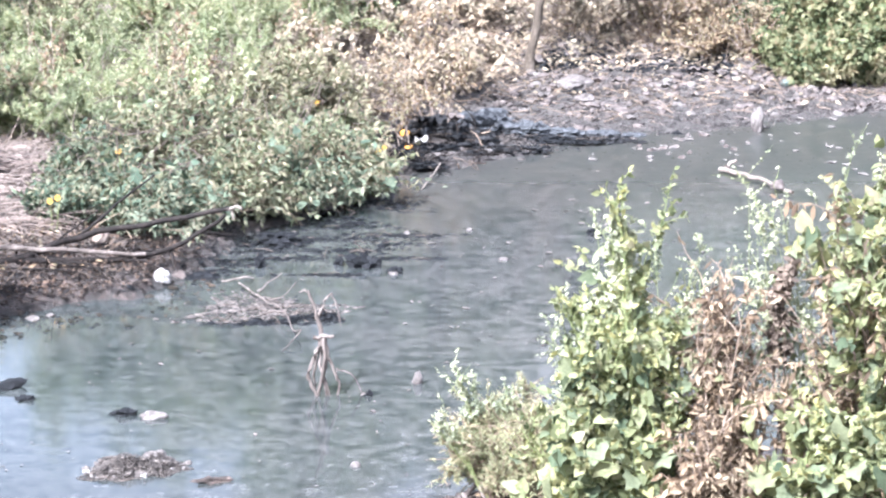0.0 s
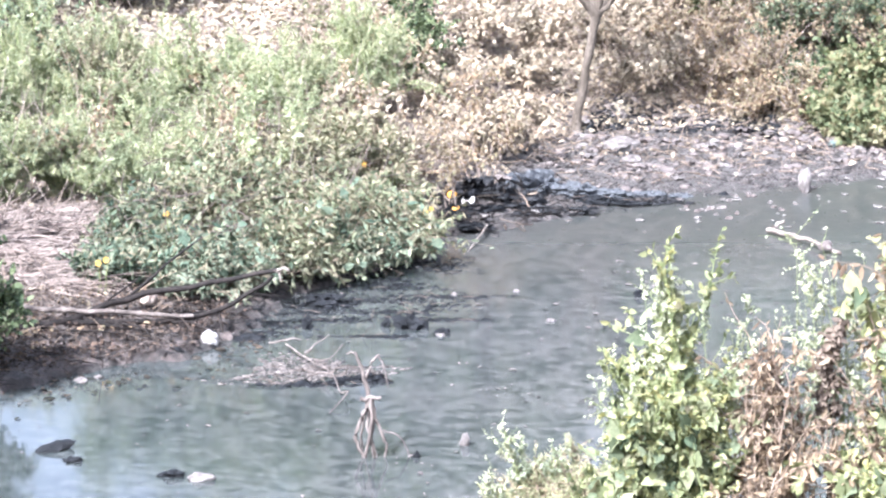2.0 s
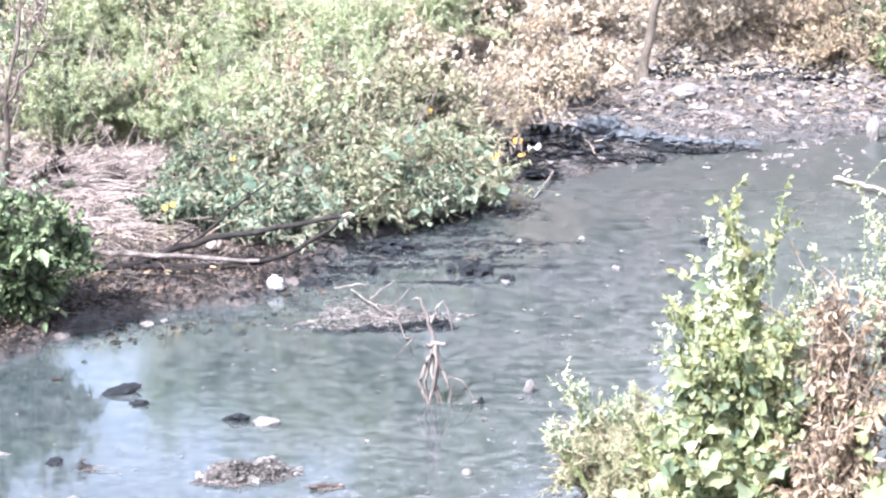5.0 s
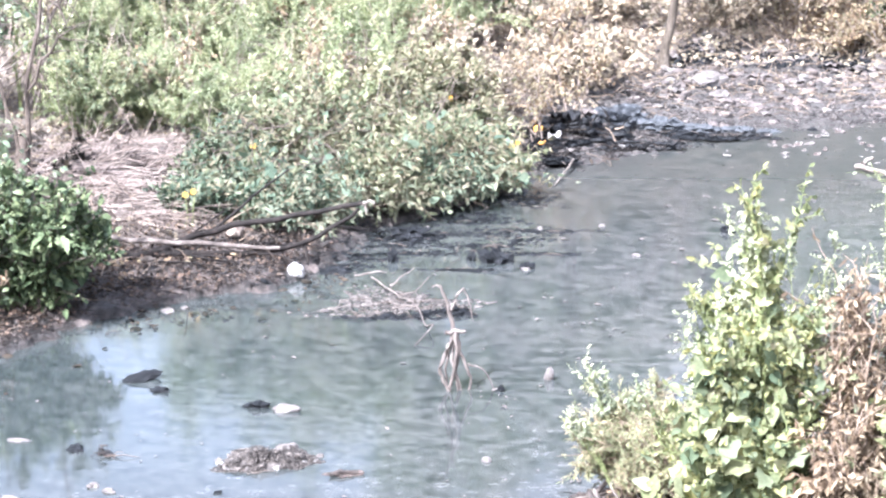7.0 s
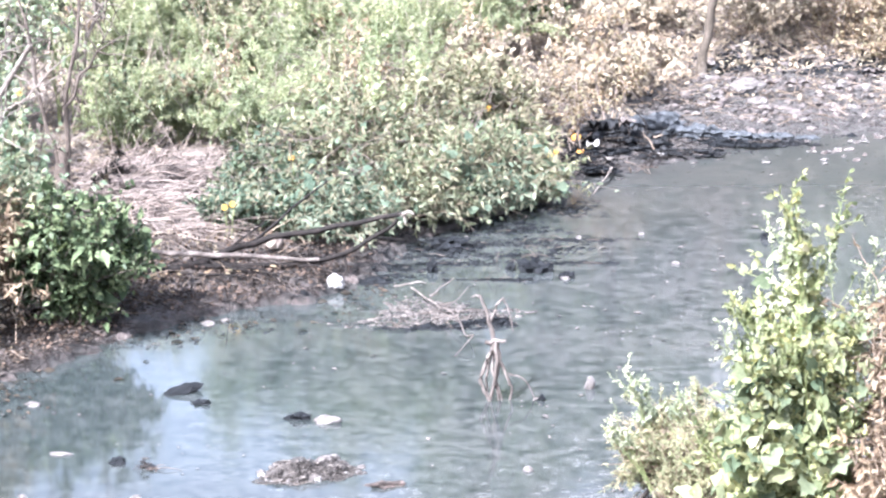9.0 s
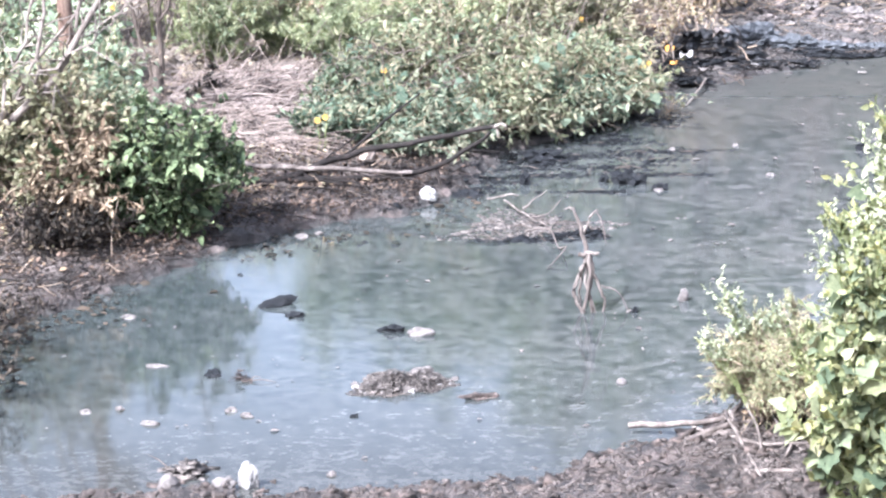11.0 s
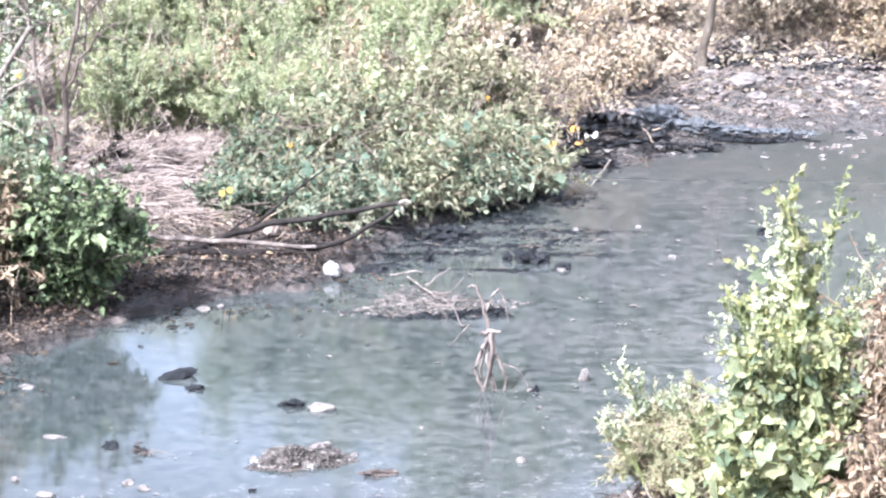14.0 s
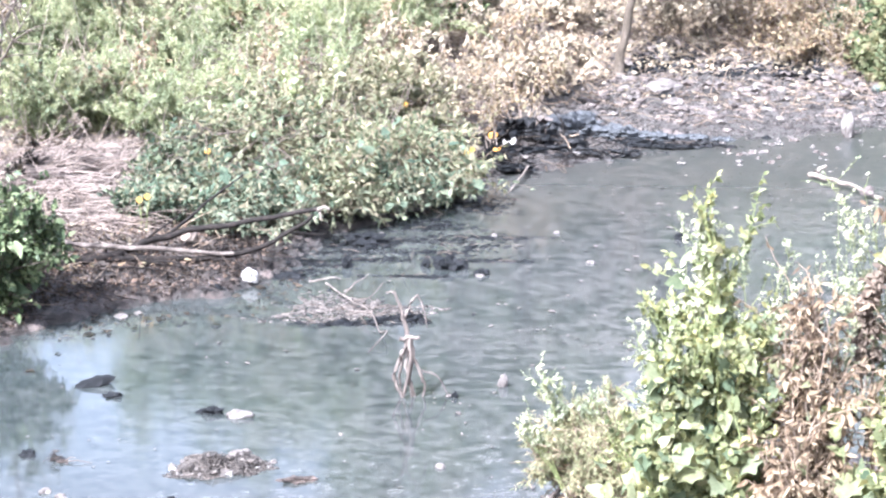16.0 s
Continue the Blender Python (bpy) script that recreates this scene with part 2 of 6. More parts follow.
L_BRIGHT = leaf_material("yellow_green_leaves", [(0.1, 0.12, 0.07), (0.18, 0.2, 0.118), (0.255, 0.275, 0.165), (0.32, 0.335, 0.21), (0.37, 0.35, 0.18), (0.36, 0.36, 0.27)], 0.7, 0.45)
L_FINE = leaf_material("feathery_green_leaves", [(0.16, 0.193, 0.133), (0.28, 0.318, 0.22), (0.385, 0.418, 0.3), (0.47, 0.488, 0.37), (0.42, 0.38, 0.29)], 0.6, 0.45, patch=(0.4, 0.36, 0.27))
L_FEATHER = leaf_material("feathery_yellow_green_leaves", [(0.19, 0.2, 0.13), (0.29, 0.3, 0.2), (0.37, 0.37, 0.26), (0.42, 0.38, 0.28), (0.4, 0.31, 0.235)], 0.75, 0.4)
L_DARK = leaf_material("dark_green_leaves", [(0.03, 0.044, 0.026), (0.062, 0.086, 0.048), (0.115, 0.145, 0.084), (0.2, 0.23, 0.14)], 0.5, 0.25)
L_WARM = leaf_material("olive_and_tan_leaves", [(0.12, 0.12, 0.082), (0.185, 0.18, 0.126), (0.25, 0.235, 0.17), (0.305, 0.268, 0.202), (0.155, 0.175, 0.12)], 0.65, 0.35, patch=(0.28, 0.245, 0.185))
L_BLUE = leaf_material("grey_green_leaves", [(0.12, 0.165, 0.13), (0.19, 0.245, 0.195), (0.27, 0.325, 0.265), (0.37, 0.41, 0.335), (0.33, 0.3, 0.24)], 0.5, 0.4)
L_MIX = leaf_material("green_and_withered_leaves", [(0.065, 0.09, 0.066), (0.1, 0.132, 0.098), (0.135, 0.168, 0.122), (0.175, 0.195, 0.138), (0.22, 0.2, 0.148), (0.11, 0.145, 0.108)], 0.65, 0.4, patch=(0.25, 0.24, 0.17))
L_TRAIL = leaf_material("blue_green_trailing_leaves", [(0.036, 0.058, 0.046), (0.078, 0.113, 0.09), (0.12, 0.16, 0.128), (0.168, 0.195, 0.15), (0.25, 0.215, 0.17), (0.11, 0.152, 0.122), (0.22, 0.24, 0.19)], 0.75, 0.3, patch=(0.2, 0.2, 0.15))
L_TEAL = leaf_material("blue_green_broad_leaf", [(0.05, 0.078, 0.063), (0.1, 0.138, 0.112), (0.145, 0.185, 0.152), (0.185, 0.22, 0.175), (0.24, 0.225, 0.18)], 0.75, 0.35, single=True)
L_OLIVE = leaf_material("olive_half_withered_leaves", [(0.09, 0.11, 0.076), (0.16, 0.182, 0.125), (0.225, 0.24, 0.165), (0.28, 0.268, 0.198), (0.31, 0.255, 0.205), (0.14, 0.172, 0.125)], 0.75, 0.35, patch=(0.25, 0.24, 0.175))
L_SAGE = leaf_material("sage_green_leaves", [(0.15, 0.2, 0.155), (0.24, 0.3, 0.235), (0.33, 0.385, 0.31), (0.42, 0.45, 0.37), (0.38, 0.34, 0.27)], 0.6, 0.45)
L_DRY = leaf_material("withered_brown_leaves", [(0.07, 0.05, 0.04), (0.17, 0.122, 0.094), (0.29, 0.22, 0.174), (0.4, 0.325, 0.265)], 0.9, 0.3, glow=(1.0, 0.9, 0.78))
L_RUST = leaf_material("rust_brown_leaves", [(0.13, 0.092, 0.068), (0.24, 0.172, 0.128), (0.33, 0.245, 0.19), (0.28, 0.25, 0.175), (0.38, 0.3, 0.24)], 0.9, 0.35, glow=(1.0, 0.9, 0.78))
L_LITTER = leaf_material("fallen_leaves", [(0.22, 0.175, 0.142), (0.3, 0.246, 0.204), (0.355, 0.296, 0.252), (0.4, 0.34, 0.294)], 0.95, 0.2, glow=(1.0, 0.9, 0.78))
L_BROWN = leaf_material("rotting_leaves", [(0.014, 0.011, 0.01), (0.042, 0.03, 0.026), (0.085, 0.058, 0.05), (0.17, 0.118, 0.102)], 0.8, 0.15, glow=(1.0, 0.9, 0.78))
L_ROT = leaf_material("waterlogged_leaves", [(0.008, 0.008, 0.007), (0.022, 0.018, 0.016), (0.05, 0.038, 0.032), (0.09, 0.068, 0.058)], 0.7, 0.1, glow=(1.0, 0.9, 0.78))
L_PALE = leaf_material("pale_seed_heads", [(0.27, 0.295, 0.22), (0.36, 0.375, 0.3), (0.48, 0.48, 0.42)], 0.7, 0.4)
L_BROAD = leaf_material("broad_creeper_leaf", [(0.06, 0.086, 0.06), (0.115, 0.145, 0.102), (0.165, 0.196, 0.14), (0.21, 0.24, 0.176), (0.24, 0.245, 0.155), (0.25, 0.285, 0.2), (0.25, 0.22, 0.16)], 0.9, 0.42, single=True)
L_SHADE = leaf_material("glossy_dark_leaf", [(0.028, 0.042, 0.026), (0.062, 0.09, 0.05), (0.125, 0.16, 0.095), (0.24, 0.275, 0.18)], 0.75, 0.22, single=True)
L_BANK = leaf_material("mid_green_bank_leaves", [(0.07, 0.088, 0.052), (0.12, 0.143, 0.085), (0.18, 0.2, 0.12), (0.24, 0.235, 0.15), (0.22, 0.18, 0.12)], 0.6, 0.4, patch=(0.3, 0.24, 0.17))
L_PURPLE = leaf_material("withered_purple_leaves", [(0.06, 0.045, 0.042), (0.13, 0.1, 0.092), (0.23, 0.185, 0.17)], 0.8, 0.2)
L_YELLOW = leaf_material("yellow_petals", [(0.5, 0.27, 0.05), (0.62, 0.38, 0.1)], 0.6, 0.3)


# ---- geometry helpers ----
def mesh_of(name, verts, faces, material, smooth=False):
    """A mesh from arrays; all faces have the same number of corners."""
    v, f = np.asarray(verts, dtype=np.float32), np.asarray(faces, dtype=np.int32)
    me = bpy.data.meshes.new(name)
    me.vertices.add(len(v))
    me.vertices.foreach_set("co", v.ravel())
    me.loops.add(f.size)
    me.loops.foreach_set("vertex_index", f.ravel())
    me.polygons.add(len(f))
    me.polygons.foreach_set("loop_start", np.arange(0, f.size, f.shape[1], dtype=np.int32))
    me.update(calc_edges=True)
    if smooth:
        me.polygons.foreach_set("use_smooth", np.ones(len(f), dtype=bool))
    me.materials.append(material)
    return me


def part_of(name, me, parent, label=""):
    ob = new(name, me)
    ob.parent = parent
    return tagged(ob, label)


def base_at(name, place, label, category, group="", kind=""):
    ob = new(name)
    ob.location = place
    ob.empty_display_size = 0.1
    return tagged(ob, label, category, group, kind)


def unit(a):
    return a / np.maximum(np.linalg.norm(a, axis=-1, keepdims=True), 1e-9)


# leaf blades: x across, y along, z out of the blade; triangles
BLADE_SMALL = (np.array([(0, 0, 0), (-0.3, 0.45, 0.08), (0, 1, -0.06), (0.3, 0.45, 0.08)]), np.array([(0, 2, 1), (0, 3, 2)]))
BLADE_OVAL = (np.array([(0, 0, 0), (-0.27, 0.28, 0.07), (0, 0.4, 0), (0.27, 0.28, 0.07), (-0.24, 0.65, 0.05), (0.24, 0.65, 0.05), (0, 1, -0.12)]),
              np.array([(0, 2, 1), (0, 3, 2), (1, 2, 4), (2, 3, 5), (2, 6, 4), (2, 5, 6)]))
BLADE_LEAF = (np.array([(0, 0, 0), (-0.27, 0.3, 0.07), (0.27, 0.3, 0.07), (-0.22, 0.66, 0.04), (0.22, 0.66, 0.04), (0, 1, -0.12)]),
              np.array([(0, 2, 1), (1, 2, 4), (1, 4, 3), (3, 4, 5)]))
BLADE_WILLOW = (np.array([(0, 0, 0), (-0.15, 0.35, 0.05), (0.15, 0.35, 0.05), (-0.11, 0.7, 0.0), (0.11, 0.7, 0.0), (0, 1, -0.14)]), BLADE_LEAF[1])
BLADE_NARROW = (np.array([(0, 0, 0), (-0.1, 0.4, 0.03), (0, 1, -0.1), (0.1, 0.4, 0.03)]), np.array([(0, 2, 1), (0, 3, 2)]))
BLADE_CURL = (np.array([(0, 0, 0), (-0.16, 0.3, 0.14), (0, 0.4, -0.02), (0.18, 0.34, 0.1), (-0.12, 0.7, 0.2), (0.15, 0.72, 0.16), (0.04, 1, 0.26)]),
              np.array([(0, 2, 1), (0, 3, 2), (1, 2, 4), (2, 3, 5), (2, 6, 4), (2, 5, 6)]))


def blades(places, along, out, sizes, blade):
    """Vertices and triangles of many leaves, each laid along its own direction."""
    d = unit(along)
    x = unit(np.cross(d, out))
    n = np.cross(x, d)
    tv, tf = blade
    s = np.asarray(sizes)[:, None, None]
    v = places[:, None] + s * (tv[None, :, 0:1] * x[:, None] + tv[None, :, 1:2] * d[:, None] + tv[None, :, 2:3] * n[:, None])
    f = tf[None] + (np.arange(len(places)) * len(tv))[:, None, None]
    return v.reshape(-1, 3), f.reshape(-1, 3)


def tubes(lines, sides=5):
    """Vertices and quads of tapered round stems; a line is its points and its radii."""
    vs, fs, n0 = [], [], 0
    ring = np.arange(sides)
    a = 2 * np.pi * ring / sides
    for pts, rad in lines:
        pts, rad = np.asarray(pts, float), np.asarray(rad, float)
        tan = unit(np.gradient(pts, axis=0))
        ref = np.where(np.abs(tan[:, 2:3]) > 0.9, np.array([[1.0, 0, 0]]), np.array([[0, 0, 1.0]]))
        u = unit(np.cross(tan, ref))
        w = np.cross(tan, u)
        v = pts[:, None] + rad[:, None, None] * (np.cos(a)[None, :, None] * u[:, None] + np.sin(a)[None, :, None] * w[:, None])
        m = len(pts)
        vs.append(v.reshape(-1, 3))
        i = n0 + np.arange(m - 1)[:, None] * sides
        q = np.stack([i + ring, i + (ring + 1) % sides, i + sides + (ring + 1) % sides, i + sides + ring], -1)
        fs.append(q.reshape(-1, 4))
        n0 += m * sides
    return np.concatenate(vs), np.concatenate(fs)


def curve(rng, a, b, bend, wiggle, steps=7):
    """A stem's line from a to b, bent and a little crooked."""
    a, b = np.asarray(a, float), np.asarray(b, float)
    t = np.linspace(0, 1, steps)[:, None]
    mid = (a + b) / 2 + np.asarray(bend, float)
    p = (1 - t) ** 2 * a + 2 * t * (1 - t) * mid + t ** 2 * b
    j = rng.normal(0, wiggle, p.shape)
    j[0] = 0
    return p + j


def on_line(p, t):
    k = t * (len(p) - 1)
    i = np.minimum(k.astype(int), len(p) - 2)
    w = (k - i)[:, None]
    return p[i] * (1 - w) + p[i + 1] * w, unit(p[i + 1] - p[i])


def grown(rng, height, rx, ry, stems, shoots, shoot, lean=(0, 0), thick=0.012, rise=0.5, start=0.2, foot=0.15, low=0.45, fall=0.35):
    """Stems from one foot, and the leafy shoots along them."""
    main, side = [], []
    for _ in range(stems):
        a, r = rng.uniform(0, 2 * np.pi), np.sqrt(rng.uniform(0, 1)) * (1.35 if rng.uniform() < 0.12 else 1.0)
        end = np.array([rx * r * math.cos(a) + lean[0], ry * r * math.sin(a) + lean[1], height * rng.uniform(low, 1) * (1.2 if rng.uniform() < 0.1 else 1.0) * (1 - fall * min(r, 1.1) ** 2)])
        foot_at = np.array([rng.normal(0, foot * rx), rng.normal(0, foot * ry), -0.05])
        p = curve(rng, foot_at, end, (rng.normal(0, 0.08) * rx, rng.normal(0, 0.08) * ry, 0.18 * height), 0.012 * height, 8)
        main.append((p, np.linspace(thick, thick * 0.25, len(p))))
        ts = rng.uniform(start, 1, shoots)
        at, tan = on_line(p, ts)
        for q, d in zip(at, tan):
            g = unit(d * 0.5 + rng.normal(0, 0.6, 3) + np.array([0, 0, rise]))
            ln = shoot * rng.uniform(0.4, 1.1) * (2.1 if rng.uniform() < 0.09 else 1.0)
            e = q + g * ln
            e[2] = max(e[2], 0.03)
            s = curve(rng, q, e, (0, 0, 0.1 * ln), 0.03 * ln, 4)
            side.append((s, np.linspace(thick * 0.35, thick * 0.12, 4)))
    return main, side


def leaves_on(rng, lines, per, size, vary=0.35, droop=0.15, flat=0.8, start=0.1, spread=0.7):
    """Where the leaves of the shoots sit, the way they point, their upper side and their length."""
    P, D, N, S = [], [], [], []
    for p, _ in lines:
        k = max(1, int(per * rng.uniform(0.1, 1.9)))
        at, tan = on_line(p, rng.uniform(start, 1, k))
        d = unit(tan * 0.5 + rng.normal(0, spread, at.shape) + np.array([0, 0, -droop]))
        P.append(at), D.append(d)
        N.append(unit(rng.normal(0, 0.5, at.shape) + np.array([-0.2, -0.35, flat])))
        S.append(size * rng.uniform(0.75, 1.25) * (1 + rng.uniform(-vary, vary, k)))
    return np.concatenate(P), np.concatenate(D), np.concatenate(N), np.concatenate(S)


def shrub(name, label, category, place, seed, height, rx, ry, stems, shoots, shoot, per, size, leaf, stem, blade=BLADE_SMALL, group="", droop=0.15,
          lean=(0, 0), thick=0.012, rise=0.5, start=0.2, flat=0.8, low=0.45, spread=0.7, extra=None, single=False, fall=0.35):
    """A bush: its stems and shoots, and its foliage, under one base."""
    rng = np.random.default_rng(seed)
    ob = base_at(name, place, label, category, group)
    main, side = grown(rng, height, rx, ry, stems, shoots, shoot, lean, thick, rise, start, 0.15, low, fall)
    if single:
        for line in main:
            part_of("stem", mesh_of("stem", *tubes([line], 5), stem, True), ob)
        tagged(part_of("twig_tangle", mesh_of("twig_tangle", *tubes(side, 3), stem, True), ob), kind="stuff")
    else:
        tagged(part_of("branchwork", mesh_of("branchwork", *tubes(main + side, 3), stem, True), ob), kind="stuff")
    if per:
        part_of("foliage", mesh_of("foliage", *blades(*leaves_on(rng, side, per, size, 0.35, droop, flat, 0.1, spread), blade), leaf), ob)
    if extra:
        extra(rng, ob, main, side)
    return ob


# ---- terrain ----
# the water's edge, going round the pool
SHORE = np.array([(-9, 9.6), (-6.6, 11.9), (-5.6, 13.6), (-5.25, 15.0), (-5.05, 15.6), (-4.8, 15.9), (-4.35, 16.8), (-4.1, 17.3), (-3.85, 17.75), (-3.5, 18.1), (-3.0, 18.4), (-2.45, 18.85),
                  (-2.2, 19.8), (-2.1, 20.6), (-1.72, 21.25), (-1.2, 21.85), (-0.7, 22.5), (-0.4, 23.5), (0.1, 24.1), (0.7, 24.6), (1.4, 25.4), (2.3, 26.0),
                  (3.4, 26.3), (4.2, 26.9), (5.2, 27.3), (8.5, 27.6), (8.6, 24.0), (7.0, 20.0), (5.2, 16.8), (3.0, 14.9), (1.2, 14.3), (0.4, 13.9),
                  (-0.05, 13.4), (-0.45, 13.02), (-0.85, 12.68), (-1.4, 12.36), (-2.1, 12.3), (-3.6, 12.2), (-5.0, 11.5), (-7.5, 8.6)])


def shore_distance(x, y):
    """Metres to the water's edge; minus in the water."""
    a, b = SHORE, np.roll(SHORE, -1, 0)
    best = np.full(x.shape, 1e9)
    inside = np.zeros(x.shape, bool)
    for (ax, ay), (bx, by) in zip(a, b):
        dx, dy = bx - ax, by - ay
        t = np.clip(((x - ax) * dx + (y - ay) * dy) / (dx * dx + dy * dy), 0, 1)
        best = np.minimum(best, np.hypot(x - ax - t * dx, y - ay - t * dy))
        cross = ((ay > y) != (by > y)) & (x < dx * (y - ay) / (dy if abs(dy) > 1e-9 else 1e-9) + ax)
        inside ^= cross
    return np.where(inside, -best, best)


def step(v, a, b):
    t = np.clip((v - a) / (b - a), 0, 1)
    return t * t * (3 - 2 * t)


def waves(x, y, size, seed):
    """Smooth uneven relief from sines of many directions, about -1 to 1."""
    rng = np.random.default_rng(seed)
    z = np.zeros(np.shape(x))
    for i in range(14):
        a, ph, k = rng.uniform(0, 2 * np.pi), rng.uniform(0, 6.28), rng.uniform(0.6, 2.6) * 2 * np.pi / size
        z = z + np.sin((x * math.cos(a) + y * math.sin(a)) * k + ph) / (0.6 + k * size / 6.28)
    return z / 3.0


def height_at(x, y):
    x, y = np.asarray(x, float), np.asarray(y, float)
    d = shore_distance(x, y) + 0.13 * waves(x, y, 1.0, 41) + 0.07 * waves(x, y, 0.3, 42)
    land = np.maximum(d, 0)
    left = step(-x, -0.6, 1.2) * step(y, 12.5, 14)
    far = step(y, 24, 26) * (1 - left)
    near = 1 - step(y, 12.2, 13.6)
    z_left = 0.05 + 0.17 * land - 0.05 * np.maximum(land - 3, 0)
    z_far = 0.05 * land
    z_near = 0.06 + 0.05 * land + 0.42 * np.maximum(land - 2.7, 0)
    z_right = 0.05 + 0.2 * land
    z = z_right * (1 - left) * (1 - far) * (1 - near) + z_left * left + z_far * far + z_near * near * (1 - left) * (1 - far)
    z = np.where(y < 12.2, np.minimum(z, 3.4), np.minimum(z, 2.2))
    slope = 0.4 * np.maximum(y - 29.9 - 0.25 * waves(x, y, 5.0, 4) + 0.9 * left, 0)
    z = z + np.where(y > 26, 3.4 * (1 - np.exp(-slope / 3.4)), 0)
    bed = -0.04 - 0.22 * np.minimum(-np.minimum(d, 0), 1.6) + 0.10 * step(y, 22.5, 25.5) * step(x, 0.2, 1.5) * np.minimum(-np.minimum(d, 0), 1) * 0.75
    flat = step(y, 22.8, 24.6) * step(x, 0.3, 1.3)
    bed = bed * (1 - flat) + flat * np.maximum(0.035 * np.minimum(d, 0), -0.14)
    z = np.where(d > 0, z, bed)
    rough = 0.03 * waves(x, y, 1.6, 1) + 0.026 * waves(x, y, 0.45, 2) + 0.022 * waves(x, y, 0.19, 3)
    rough = rough * step(x, -9.5, -7.5) * step(-x, -9.5, -7.5) * step(y, 9.5, 11.2) * step(-y, -36.5, -34)
    return z + rough * np.where(d > 0, 1.0 + 0.6 * step(d, 0.3, 3), 0.9) * (1 - 0.6 * flat * (1 - step(d, 0.5, 2.0)))


def spaced(lo, hi, fine, reach):
    inner = np.arange(lo, hi + fine, fine)
    g = fine * 1.35 ** np.arange(1, 40)
    out = np.cumsum(g)
    out = out[out < reach]
    return np.concatenate([(lo - out)[::-1], inner, inner[-1] + out])


def ground_sheet():
    xs, ys = spaced(-8.0, 8.0, 0.055, 900), spaced(11.2, 34.0, 0.06, 900)
    X, Y = np.meshgrid(xs, ys)
    Z = height_at(X, Y)
    n, m = len(ys), len(xs)
    i = (np.arange(n - 1)[:, None] * m + np.arange(m - 1)[None]).ravel()
    me = mesh_of("ground", np.stack([X, Y, Z], -1).reshape(-1, 3), np.stack([i, i + 1, i + m + 1, i + m], -1), GROUND, True)
    return tagged(new("ground", me), "dark wet silt banks rising to dry leaf-strewn soil", "ground", kind="structure")


ground = ground_sheet()


def water_sheet():
    xs, ys = np.linspace(-12, 12, 25), np.linspace(7, 30, 25)
    X, Y = np.meshgrid(xs, ys)
    i = (np.arange(24)[:, None] * 25 + np.arange(24)[None]).ravel()
    me = mesh_of("water", np.stack([X, Y, 0 * X], -1).reshape(-1, 3), np.stack([i, i + 1, i + 26, i + 25], -1), WATER, True)
    return tagged(new("water", me), "still murky grey polluted stream water with faint reflections", "water", kind="structure")


water = water_sheet()


def spot(x, y, dz=0.0):
    return (x, y, float(height_at(np.array([x]), np.array([y]))[0]) + dz)


def over(x, y, dz=0.0):
    """On the ground, or on the water where that lies higher."""
    p = spot(x, y)
    return (x, y, max(p[2], 0.0) + dz)


# ---- foreground bank plants ----
LOBED = (np.array([(0, 0, 0), (0, 0.42, -0.03), (-0.3, -0.12, 0.04), (-0.52, 0.12, 0.08), (-0.44, 0.4, 0.06), (-0.5, 0.62, 0.03), (-0.24, 0.74, 0.03), (0, 1.0, -0.12),
                   (0.24, 0.74, 0.03), (0.5, 0.62, 0.03), (0.44, 0.4, 0.06), (0.52, 0.12, 0.08), (0.3, -0.12, 0.04)]),
         np.array([(1, 0, 2), (1, 2, 3), (1, 3, 4), (1, 4, 5), (1, 5, 6), (1, 6, 7), (1, 7, 8), (1, 8, 9), (1, 9, 10), (1, 10, 11), (1, 11, 12), (1, 12, 0)]))
HEART = (np.array([(0, 0, 0), (0, 0.45, -0.02), (-0.2, -0.1, 0.03), (-0.42, 0.1, 0.07), (-0.42, 0.4, 0.07), (-0.24, 0.75, 0.02), (0, 1.05, -0.13), (0.24, 0.75, 0.02),
                   (0.42, 0.4, 0.07), (0.42, 0.1, 0.07), (0.2, -0.1, 0.03)]),
         np.array([(1, 0, 2), (1, 2, 3), (1, 3, 4), (1, 4, 5), (1, 5, 6), (1, 6, 7), (1, 7, 8), (1, 8, 9), (1, 9, 10), (1, 10, 0)]))


def big_leaves(count, low, high, size, material, blade, name="leaf"):
    """Large leaves, each an object of its own on one of three shared meshes."""
    def add(rng, ob, main, side):
        shapes = []
        for k in range(3):
            v, f = blade
            w = v.copy()
            w[:, 2] += (0.1 * (k - 1)) * (w[:, 0] ** 2) * 2 - 0.12 * k * w[:, 1] ** 2
            w[:, 0] *= 1.0 - 0.12 * k
            shapes.append(mesh_of(name, w, f, material, True))
        pts = [(p, t) for p, _ in side for t in (0.5, 0.95) if low <= p[2][2] <= high]
        rng.shuffle(pts)
        for p, t in pts[:count]:
            at, tan = on_line(p, np.array([t]))
            d = unit(tan[0] * 0.3 + rng.normal(0, 0.5, 3) + np.array([-0.1, -0.45, -0.25]))
            n = unit(rng.normal(0, 0.6, 3) + np.array([-0.25, -0.55, 0.7]))
            x = unit(np.cross(d, n))
            z = np.cross(x, d)
            s = size * rng.uniform(0.6, 1.25)
            lf = new(name, shapes[rng.integers(3)])
            lf.parent = ob
            m = Matrix([[*(s * np.array([x[i], d[i], z[i]])), at[0][i]] for i in range(3)] + [[0, 0, 0, 1]])
            lf.matrix_local = m
    return add


FG = "plants on the near bank"


def both(*adders):
    def add(rng, ob, main, side):
        for a in adders:
            a(rng, ob, main, side)
    return add


